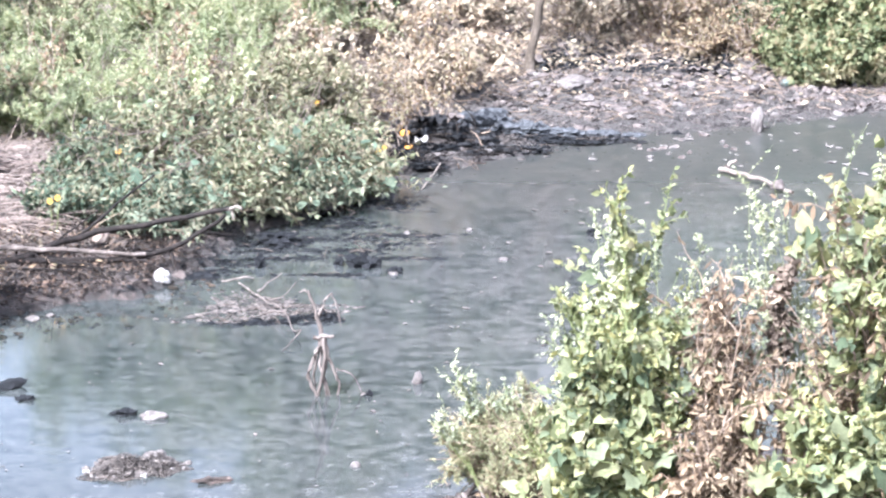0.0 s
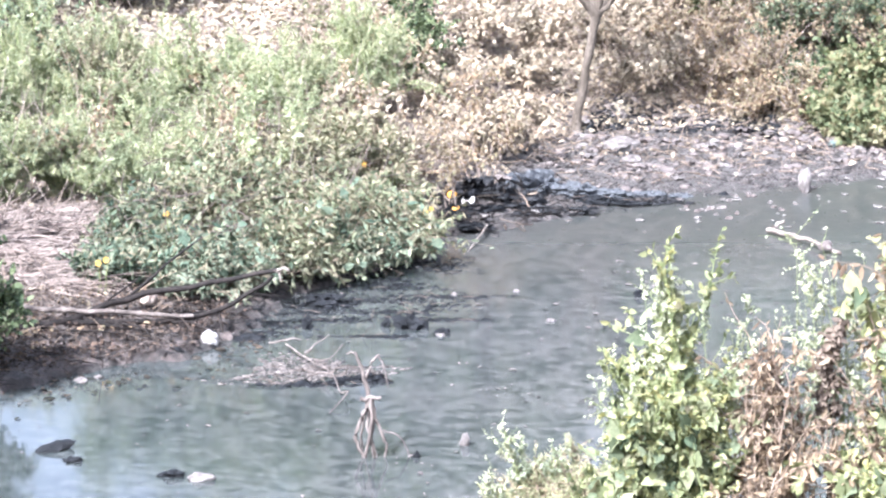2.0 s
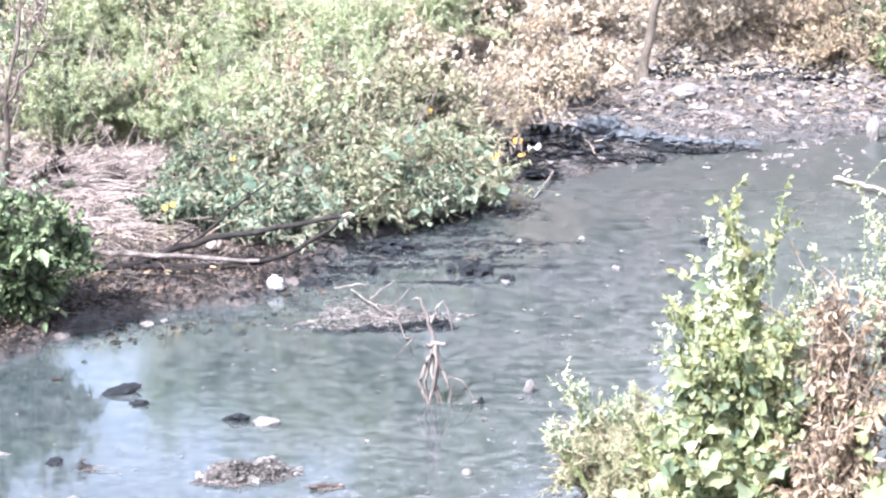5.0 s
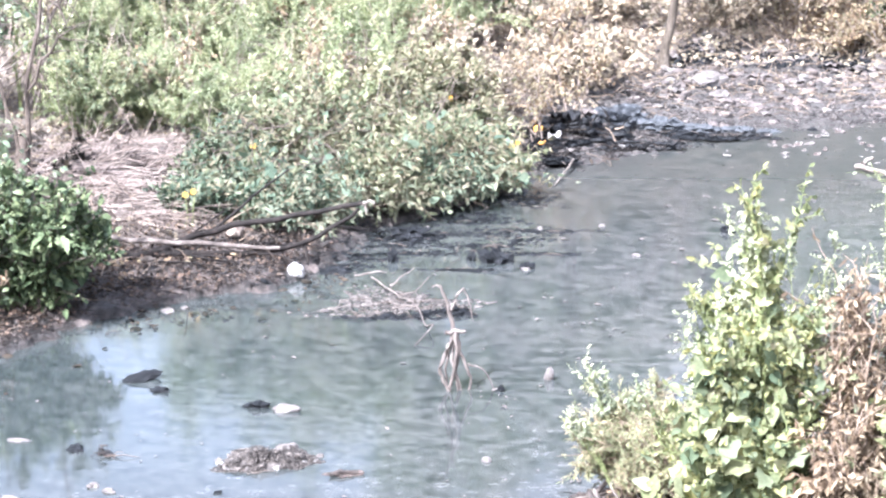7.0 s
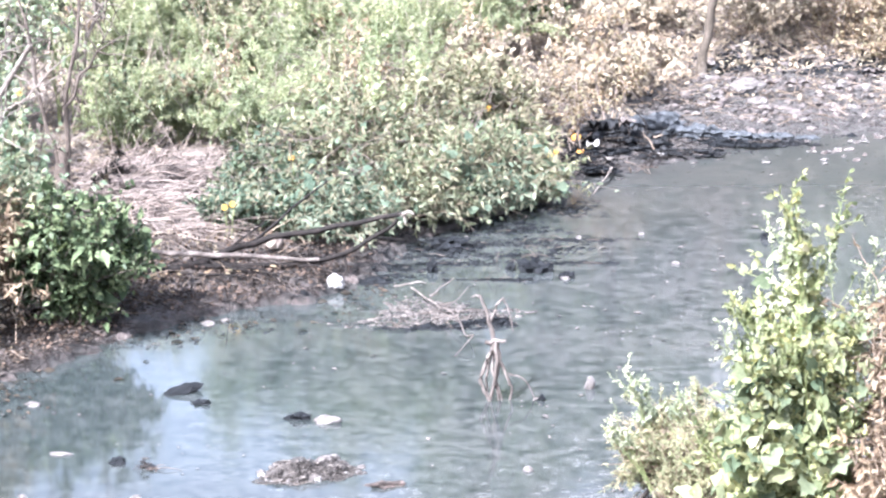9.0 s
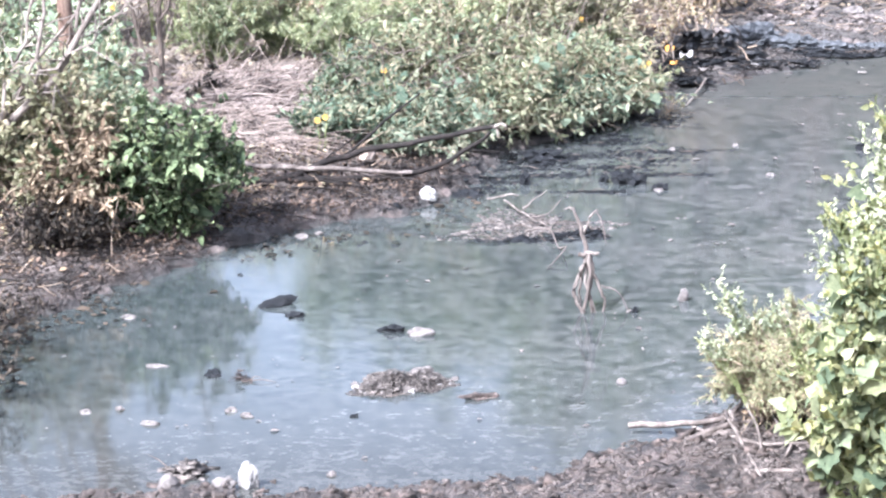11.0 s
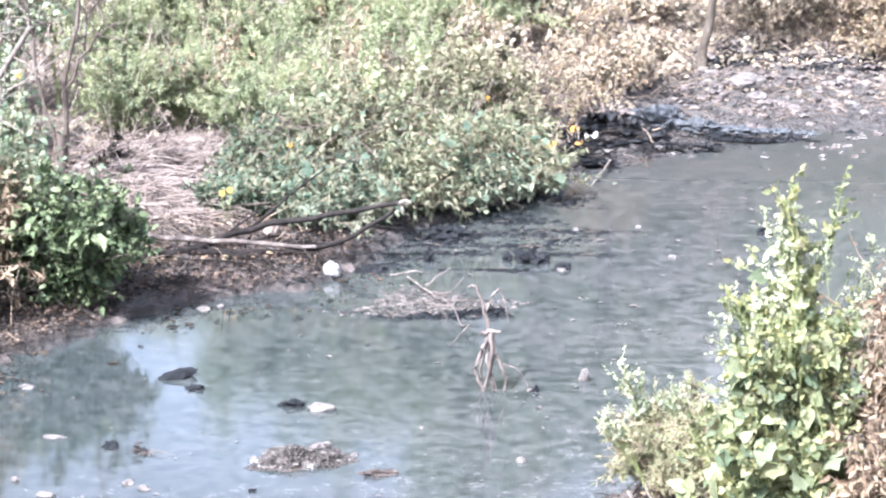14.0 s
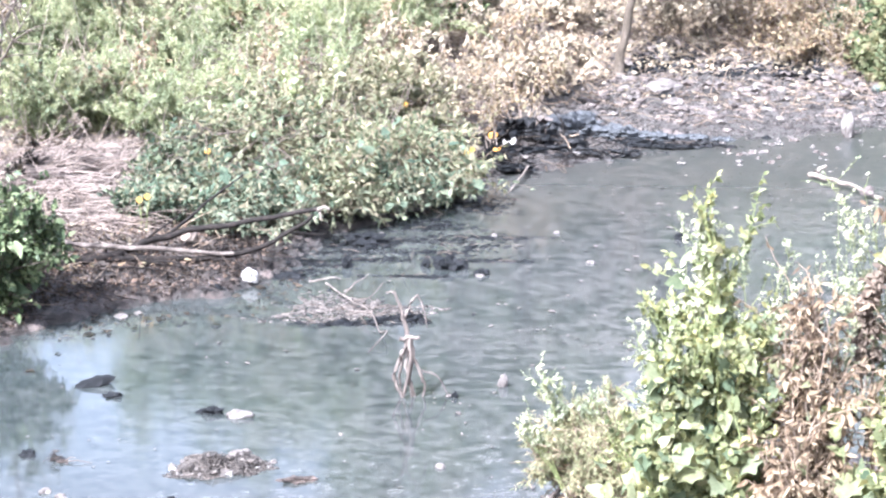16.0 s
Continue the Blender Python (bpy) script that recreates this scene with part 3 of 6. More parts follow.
shrub("leafy_bush", "tall yellow-green bush with broad creeper leaves on the mud bank", "bush", spot(1.0, 12.1), 11, 1.88, 0.47, 0.38, 54, 22, 0.2, 12, 0.044,
      L_BRIGHT, GREEN_STEM, BLADE_OVAL, FG, start=0.12, low=0.5, flat=0.2, spread=0.9, fall=0.25, single=True, extra=both(big_leaves(330, 0.0, 1.25, 0.115, L_BROAD, LOBED), big_leaves(170, 0.5, 1.5, 0.1, L_BROAD, LOBED), big_leaves(200, 0.9, 2.0, 0.09, L_BROAD, HEART)))
shrub("creeper_spire", "slender whitish green plant spire with small toothed leaves", "bush", spot(1.0, 12.15), 12, 2.2, 0.09, 0.07, 5, 32, 0.08, 8, 0.036,
      L_PALE, GREEN_STEM, BLADE_OVAL, FG, start=0.7, low=0.86, fall=0.05)
shrub("withered_bush", "dead brown bush with curled withered leaves and bare twigs", "bush", spot(1.52, 11.85), 13, 1.8, 0.23, 0.26, 44, 20, 0.24, 5, 0.052,
      L_DRY, TWIG, BLADE_CURL, FG, start=0.1, droop=1.0, flat=0.3, single=True, extra=big_leaves(60, 0.2, 1.5, 0.08, L_BROAD, HEART))
shrub("creeper_bush", "yellow-green creeper bush tangled with dry stems", "bush", spot(2.42, 12.0), 14, 2.75, 0.56, 0.45, 50, 20, 0.28, 9, 0.05,
      L_BRIGHT, TWIG, HEART, FG, start=0.1, flat=0.25, spread=0.9, single=True, extra=both(big_leaves(300, 0.0, 2.6, 0.12, L_BROAD, LOBED), big_leaves(160, 0.6, 2.7, 0.1, L_BROAD, HEART)))
shrub("withered_bush", "low dead brown bush with curled leaves", "bush", spot(1.45, 11.55), 19, 1.1, 0.3, 0.22, 34, 20, 0.24, 6, 0.062,
      L_DRY, TWIG, BLADE_CURL, FG, start=0.05, droop=1.0, flat=0.3)
shrub("dry_creeper", "brown dry creeper hanging through the green bush", "creeper", spot(2.25, 11.8), 16, 2.2, 0.45, 0.3, 16, 18, 0.3, 6, 0.065,
      L_DRY, TWIG, BLADE_CURL, FG, start=0.1, droop=1.0, flat=0.3)
shrub("leafy_weed", "low green weed with broad leaves below the dead bush", "weed", spot(0.9, 11.75), 17, 1.1, 0.42, 0.25, 26, 14, 0.22, 6, 0.065,
      L_BRIGHT, GREEN_STEM, HEART, FG, start=0.1, extra=big_leaves(190, 0.0, 1.2, 0.125, L_BROAD, LOBED))
shrub("leafy_weed", "low green creeper weed beside the dead bush", "weed", spot(1.85, 11.6), 84, 0.95, 0.24, 0.2, 18, 14, 0.2, 6, 0.065,
      L_BRIGHT, GREEN_STEM, HEART, FG, start=0.05, extra=big_leaves(80, 0.0, 1.2, 0.15, L_BROAD, LOBED))
for i, (x, y, h, r) in enumerate([(2.3, 11.5, 1.1, 0.4), (2.8, 11.55, 1.3, 0.4)]):
    shrub("leafy_weed", "low green weed with broad leaves at the foot of the bushes", "weed", spot(x, y), 80 + i, h, r, 0.25, 26, 16, 0.22, 14, 0.055,
          L_BRIGHT, GREEN_STEM, BLADE_OVAL, FG, start=0.05, extra=big_leaves(120, 0.0, 1.3, 0.13, L_BROAD, LOBED))
shrub("feathery_bush", "low feathery yellow-green bush above dry brown stems", "bush", spot(0.45, 13.25), 15, 0.72, 0.46, 0.4, 64, 24, 0.17, 24, 0.034,
      L_FEATHER, TWIG, BLADE_NARROW, FG, start=0.42, single=True)
shrub("feathery_bush", "low feathery yellow-green bush above dry brown stems", "bush", spot(0.75, 12.75), 18, 0.75, 0.4, 0.35, 44, 22, 0.18, 22, 0.036,
      L_FEATHER, TWIG, BLADE_NARROW, FG, start=0.4)

shrub("dry_tuft", "low tuft of dry brown twigs below the feathery bush", "bush", spot(0.42, 13.3), 86, 0.5, 0.42, 0.3, 40, 18, 0.16, 6, 0.035,
      L_DRY, TWIG, BLADE_CURL, FG, start=0.1, droop=0.5)


def bank_weeds():
    for i, (x, y, h, lx, ly, n) in enumerate([(0.3, 13.2, 1.14, -0.16, 0.0, 2), (0.32, 13.2, 1.0, -0.28, 0.0, 2), (0.45, 13.1, 0.95, -0.15, 0.0, 2), (0.88, 12.1, 2.0, -0.14, 0.0, 3), (0.85, 12.1, 1.75, -0.16, 0.0, 3), (1.15, 12.1, 1.98, 0.1, 0.0, 3), (1.2, 12.1, 1.95, 0.2, 0.0, 3),
                                              (2.2, 12.2, 2.6, -0.4, 0.0, 5), (2.3, 12.25, 2.55, -0.62, 0.0, 5), (1.62, 12.1, 1.95, 0.0, 0.0, 4), (1.7, 12.1, 1.85, 0.1, 0.0, 4), (1.95, 12.2, 2.5, 0.0, 0.0, 4), (2.1, 12.3, 2.55, 0.15, 0.1, 4),
                                              (0.3, 13.1, 0.62, -0.36, 0.0, 3), (1.35, 12.2, 2.05, 0.04, 0.0, 3), (0.9, 12.3, 1.95, -0.12, 0.0, 3), (2.35, 12.3, 2.7, 0.1, 0.0, 4),
                                              (0.8, 12.4, 1.6, -0.12, 0.0, 2), (2.0, 12.3, 2.05, -0.2, 0.0, 4)]):
        shrub("flowering_weed", "thin weed with tiny whitish seed heads", "weed", spot(x, y), 30 + i, h, 0.13, 0.12, n, 14, 0.12, 8, 0.025,
              L_PALE, GREEN_STEM, BLADE_OVAL, FG, start=0.55, lean=(lx, ly), thick=0.005, low=0.85)


bank_weeds()
shrub("withered_stalk", "upright withered purple-brown stalk with shrivelled leaves", "weed", spot(1.85, 12.1), 41, 2.38, 0.035, 0.035, 2, 34, 0.07, 12, 0.045,
      L_PURPLE, TWIG, BLADE_OVAL, FG, start=0.6, low=0.95, droop=0.7)

# ---- left bank ----
LB = "plants on the straw bank"
shrub("broadleaf_bush", "dense dark green broad-leaved bush overhanging the mud", "bush", spot(-4.4, 17.6), 51, 1.12, 0.7, 0.5, 56, 20, 0.22, 13, 0.06,
      L_DARK, BARK, BLADE_LEAF, LB, start=0.08, single=True, extra=both(big_leaves(240, 0.0, 0.85, 0.14, L_SHADE, HEART), big_leaves(130, 0.6, 1.3, 0.11, L_SHADE, HEART)))
shrub("dry_twig_bush", "tangled dry twiggy bush with few grey-green leaves", "bush", spot(-5.4, 17.7), 52, 1.35, 0.7, 0.5, 54, 22, 0.3, 7, 0.06,
      L_WARM, TWIG, BLADE_LEAF, LB, start=0.06)
shrub("dry_twig_bush", "twiggy bush with loose sage-green leaves", "bush", spot(-5.2, 18.5), 56, 1.0, 0.6, 0.4, 34, 20, 0.28, 9, 0.06,
      L_SAGE, TWIG, BLADE_LEAF, LB, start=0.06)
shrub("withered_bush", "pale brown withered bush with curled hanging leaves", "bush", spot(-5.05, 17.45), 57, 0.95, 0.42, 0.35, 34, 18, 0.26, 9, 0.075,
      L_DRY, TWIG, BLADE_CURL, LB, start=0.34, droop=1.0, flat=0.3)
# near-black twigs and leaves paint the shade of the hollow under the bush
shrub("dry_twig_bush", "bare twigs and few leaves coloured dark for the shaded hollow under the bush", "bush", spot(-5.15, 17.0), 58, 0.42, 0.5, 0.35, 30, 14, 0.2, 3, 0.06,
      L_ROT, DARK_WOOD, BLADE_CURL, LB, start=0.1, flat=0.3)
for i, (x, y, h, r) in enumerate([(-6.2, 19.4, 1.5, 0.8), (-7.2, 20.8, 2.6, 1.1), (-6.4, 22.6, 1.9, 1.0), (-7.2, 18.6, 2.2, 0.9), (-8.2, 23.2, 2.4, 1.1), (-6.1, 21.0, 1.2, 0.5), (-6.4, 26.2, 1.8, 0.8), (-5.6, 27.0, 2.0, 0.8)]):
    shrub("grey_green_bush", "tall grey-green bush behind bare pale branches", "bush", spot(x, y), 60 + i, h, r, r * 0.75, 28, 18, 0.36, 7, 0.075,
          L_SAGE, BARK, BLADE_LEAF, LB, start=0.1)
for i, (x, y, h, r, leaf) in enumerate([(-5.45, 19.3, 1.1, 0.5, L_SAGE), (-5.9, 18.4, 1.4, 0.5, L_SAGE), (-5.5, 19.8, 0.8, 0.35, L_SAGE), (-6.3, 18.0, 1.5, 0.6, L_WARM)]):
    shrub("loose_bush", "loose pale green bush among bare branches", "bush", spot(x, y), 66 + i, h, r, r * 0.8, 24, 16, 0.3, 9, 0.065, leaf, TWIG, BLADE_LEAF, LB, start=0.15)
for i, (x, y, h, leaf) in enumerate([(-5.5, 14.4, 0.4, L_DARK), (-5.15, 13.75, 0.3, L_ROT), (-5.35, 14.9, 0.28, L_ROT)]):
    shrub("water_edge_weed", "dark withered weed trailing from the bank over the water", "weed", over(x, y), 55 + 20 * i, h, 0.45, 0.45, 22, 12, 0.2, 5, 0.06,
          leaf, DARK_WOOD, BLADE_WILLOW, LB, lean=(0.2, 0), flat=0.3)


def far_bushes():
    # kind of bush, then where each stands: x, y, height, half width
    rows = [("feathery_green_bush", "bright feathery green bush on the far bank", L_FINE, GREEN_STEM, BLADE_NARROW, 0.05, 44, 26,
             [(-5.3, 25.6, 1.4, 0.9), (-4.4, 26.2, 1.3, 0.9), (-4.3, 25.0, 1.0, 0.8), (-3.4, 25.9, 1.25, 0.9), (-2.5, 26.4, 1.2, 0.9), (-1.7, 27.2, 1.5, 0.8),
              (-3.5, 24.6, 0.9, 0.7), (-2.5, 25.2, 1.0, 0.7), (-5.3, 24.4, 0.9, 0.7), (-1.6, 28.4, 1.1, 0.7), (-3.2, 27.8, 0.7, 0.7), (-5.0, 27.8, 0.9, 0.8), (-4.3, 23.9, 0.6, 0.5), (-3.7, 22.6, 0.75, 0.5), (-3.0, 23.2, 0.9, 0.7), (-4.4, 22.9, 0.8, 0.5), (-4.9, 22.4, 0.9, 0.5), (-3.3, 22.2, 0.6, 0.4)]),
            ("trailing_bush", "low mixed green bush with withered leaves trailing to the water", L_TRAIL, TWIG, BLADE_WILLOW, 0.075, 14, 26,
             [(-3.4, 21.6, 0.5, 0.45), (-1.75, 22.0, 0.5, 0.6), (-1.6, 21.9, 0.4, 0.5), (-2.4, 21.4, 0.4, 0.5), (-2.9, 20.8, 0.32, 0.4),
              (-3.35, 20.9, 0.36, 0.45), (-2.95, 20.4, 0.28, 0.4), (-3.5, 20.2, 0.26, 0.3), (-1.2, 22.7, 0.5, 0.5)]),
            ("straggling_bush", "straggling olive bush with tan withered leaves above the water", L_OLIVE, TWIG, BLADE_WILLOW, 0.085, 13, 26,
             [(-2.8, 22.1, 0.8, 0.65), (-2.1, 22.2, 0.65, 0.6), (-1.05, 23.2, 0.5, 0.4), (-1.5, 22.6, 0.55, 0.45), (-1.15, 23.7, 0.55, 0.45), (-2.4, 22.0, 0.6, 0.4)]),
            ("tan_bush", "olive and tan bush of small half-withered leaves", L_WARM, TWIG, BLADE_WILLOW, 0.08, 15, 26,
             [(-2.1, 23.4, 0.9, 0.8), (-2.3, 22.7, 0.75, 0.6), (-1.3, 24.2, 0.8, 0.5), (-1.8, 24.4, 0.8, 0.7), (-1.5, 25.1, 0.8, 0.6), (-2.7, 23.9, 0.8, 0.6)]),
            ("twiggy_bush", "tangle of dry pale twigs and sparse leaves", L_LITTER, STRAW, BLADE_LEAF, 0.066, 6, 15,
             [(-0.95, 25.1, 0.6, 0.4), (-0.3, 26.7, 0.6, 0.6), (-1.2, 25.3, 0.9, 0.7), (0.2, 27.5, 0.6, 0.7), (-0.6, 27.6, 0.9, 0.8), (-1.1, 24.4, 0.8, 0.6), (0.2, 28.5, 0.45, 0.5), (1.9, 30.6, 0.55, 0.7), (2.5, 31.0, 0.7, 0.8), (0.4, 30.6, 0.5, 0.7), (1.6, 31.8, 0.7, 0.8), (-0.2, 30.6, 0.8, 0.7), (0.6, 31.8, 0.6, 0.8), (2.2, 32.6, 0.8, 0.8),
              (-0.4, 29.4, 0.6, 0.7), (-1.6, 26.2, 0.9, 0.6)]),
            ("rust_bush", "rust-brown withered bush on the far slope", L_RUST, STRAW, BLADE_LEAF, 0.045, 7, 30,
             [(3.0, 30.7, 0.8, 0.8), (3.8, 30.7, 0.95, 0.7), (3.5, 30.2, 0.5, 0.5), (4.1, 30.1, 0.7, 0.5), (4.6, 31.6, 1.1, 0.9), (2.7, 31.8, 0.7, 0.7), (3.4, 31.9, 1.0, 0.9), (5.4, 31.2, 1.0, 0.8),
              (3.0, 33.2, 0.9, 0.9), (4.2, 33.0, 1.1, 0.9)]),
            ("green_bank_bush", "green bush with yellowing tips leaning over the litter", L_BANK, GREEN_STEM, BLADE_LEAF, 0.085, 13, 24,
             [(5.1, 29.9, 1.3, 0.8), (4.55, 29.5, 0.6, 0.5), (4.8, 28.8, 0.5, 0.5), (5.9, 29.4, 1.6, 0.9), (5.4, 28.9, 0.7, 0.6), (3.9, 32.6, 1.0, 0.7), (3.1, 32.9, 0.9, 0.7), (6.3, 30.6, 1.9, 0.9), (5.2, 32.2, 1.3, 0.7)]),
            ("dark_bank_bush", "dark green leafy bush at the top of the bank", L_DARK, BARK, BLADE_LEAF, 0.065, 20, 22,
             [(-0.95, 28.9, 1.4, 0.55), (-7.4, 27.5, 2.0, 0.9), (-8.0, 25.8, 2.2, 1.0), (-6.6, 29.6, 1.8, 0.9), (-5.0, 30.4, 1.5, 0.9), (4.3, 30.6, 0.5, 0.6)]),
            ("shaded_bush", "grey-green bush in the shade of the slope", L_MIX, BARK, BLADE_LEAF, 0.06, 14, 22, [(4.1, 31.5, 1.3, 0.6), (4.8, 31.4, 1.5, 0.7), (5.5, 31.6, 1.5, 0.7), (4.4, 30.7, 0.5, 0.5)])]
    seed = 100
    for name, label, leaf, stem, blade, size, per, stems, places in rows:
        for x, y, h, r in places:
            seed += 1
            shrub(name, label, "bush", spot(x, y), seed, h, r, r * 0.85, int(stems * (0.5 + 0.6 * r)), 18, 0.2 * h + 0.1, per, size, leaf, stem, blade, "bushes on the far bank", start=0.08, flat=0.3)


far_bushes()


shrub("broadleaf_weed", "pale broad-leaved plant standing among the bushes", "weed", spot(-3.05, 22.9), 781, 0.7, 0.24, 0.2, 7, 8, 0.16, 3, 0.06,
      L_SAGE, GREEN_STEM, BLADE_LEAF, "weeds among the bushes", start=0.4, extra=big_leaves(34, 0.2, 0.9, 0.17, L_SAGE, LOBED))


def arching_canes():
    rng = np.random.default_rng(71)
    # sprays that hang from the bushes down to the mud
    for i, (x, y) in enumerate([(-2.9, 20.5), (-2.5, 20.7), (-2.1, 21.2), (-1.8, 21.5), (-1.45, 21.8), (-1.15, 22.2), (-3.2, 20.9), (-2.3, 21.3), (-2.7, 21.1), (-1.65, 22.0), (-1.0, 22.5), (-3.5, 21.3),
                           (-2.3, 21.8), (-1.7, 21.9), (-2.7, 21.7), (-2.0, 21.3), (-1.4, 22.3), (-2.9, 22.2)]):
        leaf = L_OLIVE if i > 11 else (L_TRAIL, L_TRAIL, L_OLIVE, L_MIX)[i % 4]
        shrub("hanging_spray", "loose spray of green and withered leaves hanging towards the mud", "weed", spot(x, y), 760 + i, 0.75 if i > 11 else 0.42, 0.45, 0.3, 14, 11, 0.36, 10, 0.075, leaf, TWIG, BLADE_WILLOW, "weeds among the bushes",
              start=0.2, thick=0.007, low=0.6, lean=(0.15, -0.12), rise=0.1, droop=0.4, fall=0.6, flat=0.15, extra=big_leaves(16, 0.1, 0.8, 0.105, L_TEAL, HEART))
    for i in range(34):
        x, y = rng.uniform(-6.0, 0.2), rng.uniform(21.8, 28.5)
        if shore_distance(np.array([x]), np.array([y]))[0] < 0.6:
            continue
        leaf, stem = ((L_WARM, TWIG), (L_MIX, TWIG), (L_RUST, STRAW), (L_FINE, GREEN_STEM))[i % 4] if x < -1.7 else (L_RUST, STRAW)
        shrub("arching_weed", "tall loose weed with thin arching stems", "weed", spot(x, y), 700 + i, rng.uniform(0.8, 1.6), 0.5, 0.4, 7, 12, 0.3, 7, 0.05, leaf, stem, BLADE_LEAF, "weeds among the bushes",
              start=0.3, thick=0.009, low=0.7)


arching_canes()


# ---- tree on the far slope ----
def slope_tree():
    rng = np.random.default_rng(7)
    x, y, z = spot(1.12, 29.2)
    ob = base_at("young_tree", (x, y, z), "slim crooked tree with a dark forked trunk", "tree")
    trunk = np.array([(0, 0, -0.15), (0.0, 0, 0.1), (0.01, 0.02, 0.28), (0.07, 0.02, 0.48), (0.1, 0.02, 0.68), (0.12, 0.02, 0.88), (0.17, 0.0, 1.1), (0.21, 0.02, 1.34), (0.24, 0.02, 1.5), (0.25, 0.02, 1.6)])
    part_of("trunk", mesh_of("trunk", *tubes([(trunk, [0.11, 0.075, 0.062, 0.055, 0.06, 0.054, 0.06, 0.056, 0.07, 0.054])], 10), DARK_BARK, True), ob)
    for a, b, r in [((0.24, 0.02, 1.5), (-0.05, 0.0, 1.98), 0.05), ((0.24, 0.02, 1.52), (0.58, 0.0, 1.86), 0.042)]:
        fork = curve(rng, a, b, (0.02, 0, 0.02), 0.012, 6)
        part_of("limb", mesh_of("limb", *tubes([(fork, np.linspace(r, r * 0.6, 6))], 7), DARK_BARK, True), ob)
    limbs, side = [], []
    for ex, ey, ez in [(-0.5, 0.2, 3.4), (0.9, -0.1, 3.2), (0.3, 0.8, 3.8), (1.3, 0.5, 2.8), (-1.0, -0.3, 3.0)]:
        p = curve(rng, trunk[-1] - (0, 0, 0.05), (ex, ey, ez), (0, 0, 0.2), 0.04, 8)
        limbs.append((p, np.linspace(0.075, 0.02, 8)))
        at, tan = on_line(p, rng.uniform(0.4, 1, 22))
        for q, d in zip(at, tan):
            e = q + unit(d * 0.4 + rng.normal(0, 0.7, 3) + np.array([0, 0, 0.2])) * rng.uniform(0.4, 0.9)
            side.append((curve(rng, q, e, (0, 0, 0.05), 0.02, 5), np.linspace(0.014, 0.004, 5)))
    for l in limbs:
        part_of("limb", mesh_of("limb", *tubes([l], 7), DARK_BARK, True), ob)
    part_of("twigs", mesh_of("twigs", *tubes(side, 4), DARK_BARK, True), ob)
    part_of("crown", mesh_of("crown", *blades(*leaves_on(rng, side, 26, 0.09), BLADE_LEAF), L_MIX), ob)


slope_tree()


# ---- loose cover of the ground ----
CLOD = (np.array([(1, 0, 0), (-1, 0, 0), (0, 1, 0), (0, -1, 0), (0, 0, 0.7), (0, 0, -0.5)]) * 0.5,
        np.array([(0, 2, 4), (2, 1, 4), (1, 3, 4), (3, 0, 4), (2, 0, 5), (1, 2, 5), (3, 1, 5), (0, 3, 5)]))


def turned(rng, n):
    """n random turns as matrices."""
    q = unit(rng.normal(0, 1, (n, 4)))
    w, x, y, z = q.T
    return np.stack([np.stack([1 - 2 * (y * y + z * z), 2 * (x * y - z * w), 2 * (x * z + y * w)], -1),
                     np.stack([2 * (x * y + z * w), 1 - 2 * (x * x + z * z), 2 * (y * z - x * w)], -1),
                     np.stack([2 * (x * z - y * w), 2 * (y * z + x * w), 1 - 2 * (x * x + y * y)], -1)], -2)


def strewn(rng, n, x0, x1, y0, y1, keep):
    """Places on the ground in a stretch, kept where keep(x, y, shore distance) is above a random number."""
    x, y = rng.uniform(x0, x1, n), rng.uniform(y0, y1, n)
    d = shore_distance(x, y)
    k = keep(x, y, d) > rng.uniform(0, 1, n)
    x, y = x[k], y[k]
    return np.stack([x, y, height_at(x, y)], -1)


def cover(name, label, category, me):
    return tagged(new(name, me), label, category, kind="stuff")


def fallen_leaves(name, label, seed, n, area, keep, size, material):
    rng = np.random.default_rng(seed)
    p = strewn(rng, n, *area, keep)
    p[:, 2] += rng.uniform(0.0, 0.05, len(p))
    d = rng.normal(0, 1, p.shape) * (1, 1, 0.35)
    o = rng.normal(0, 0.45, p.shape) + (0, -0.25, 0.8)
    return cover(name, label, "fallen leaves", mesh_of(name, *blades(p, d, o, size * rng.uniform(0.5, 1.4, len(p)), BLADE_LEAF), material))


fallen_leaves("slope_leaf_litter", "thick pale litter of dry fallen leaves on the slope", 201, 80000, (-6.0, 7, 27.5, 35), lambda x, y, d: step(y + 0.4 * waves(x, y, 1.2, 9) - 0.55 * step(x, 1.1, 1.7), 29.0, 30.2) * 0.96 + 0.02, 0.078, L_LITTER)
fallen_leaves("bank_leaf_litter", "dry brown leaves scattered over the straw bank", 202, 22000, (-8, 0.3, 15, 27), lambda x, y, d: step(d, 0.7, 1.8) * 0.8 * (0.04 + 0.96 * step(y, 17.6, 19)), 0.06, L_LITTER)
fallen_leaves("mud_leaf_litter", "brown leaves trodden into the black mud", 203, 52000, (-6.4, -1.6, 13.8, 20.5), lambda x, y, d: step(d, 0.0, 0.2) * (0.5 + 0.3 * step(-x, 3.7, 4.3)) * (1 - 0.8 * step(-x, 4.5, 4.9) * (1 - step(d, 0.45, 0.8))), 0.038, L_BROWN)


fallen_leaves("shore_dry_leaves", "curled rust-brown leaves scattered on the shore", 204, 1500, (-6.4, -2.6, 15.2, 19.6), lambda x, y, d: step(d, 0.25, 0.7) * 0.8, 0.06, L_RUST)


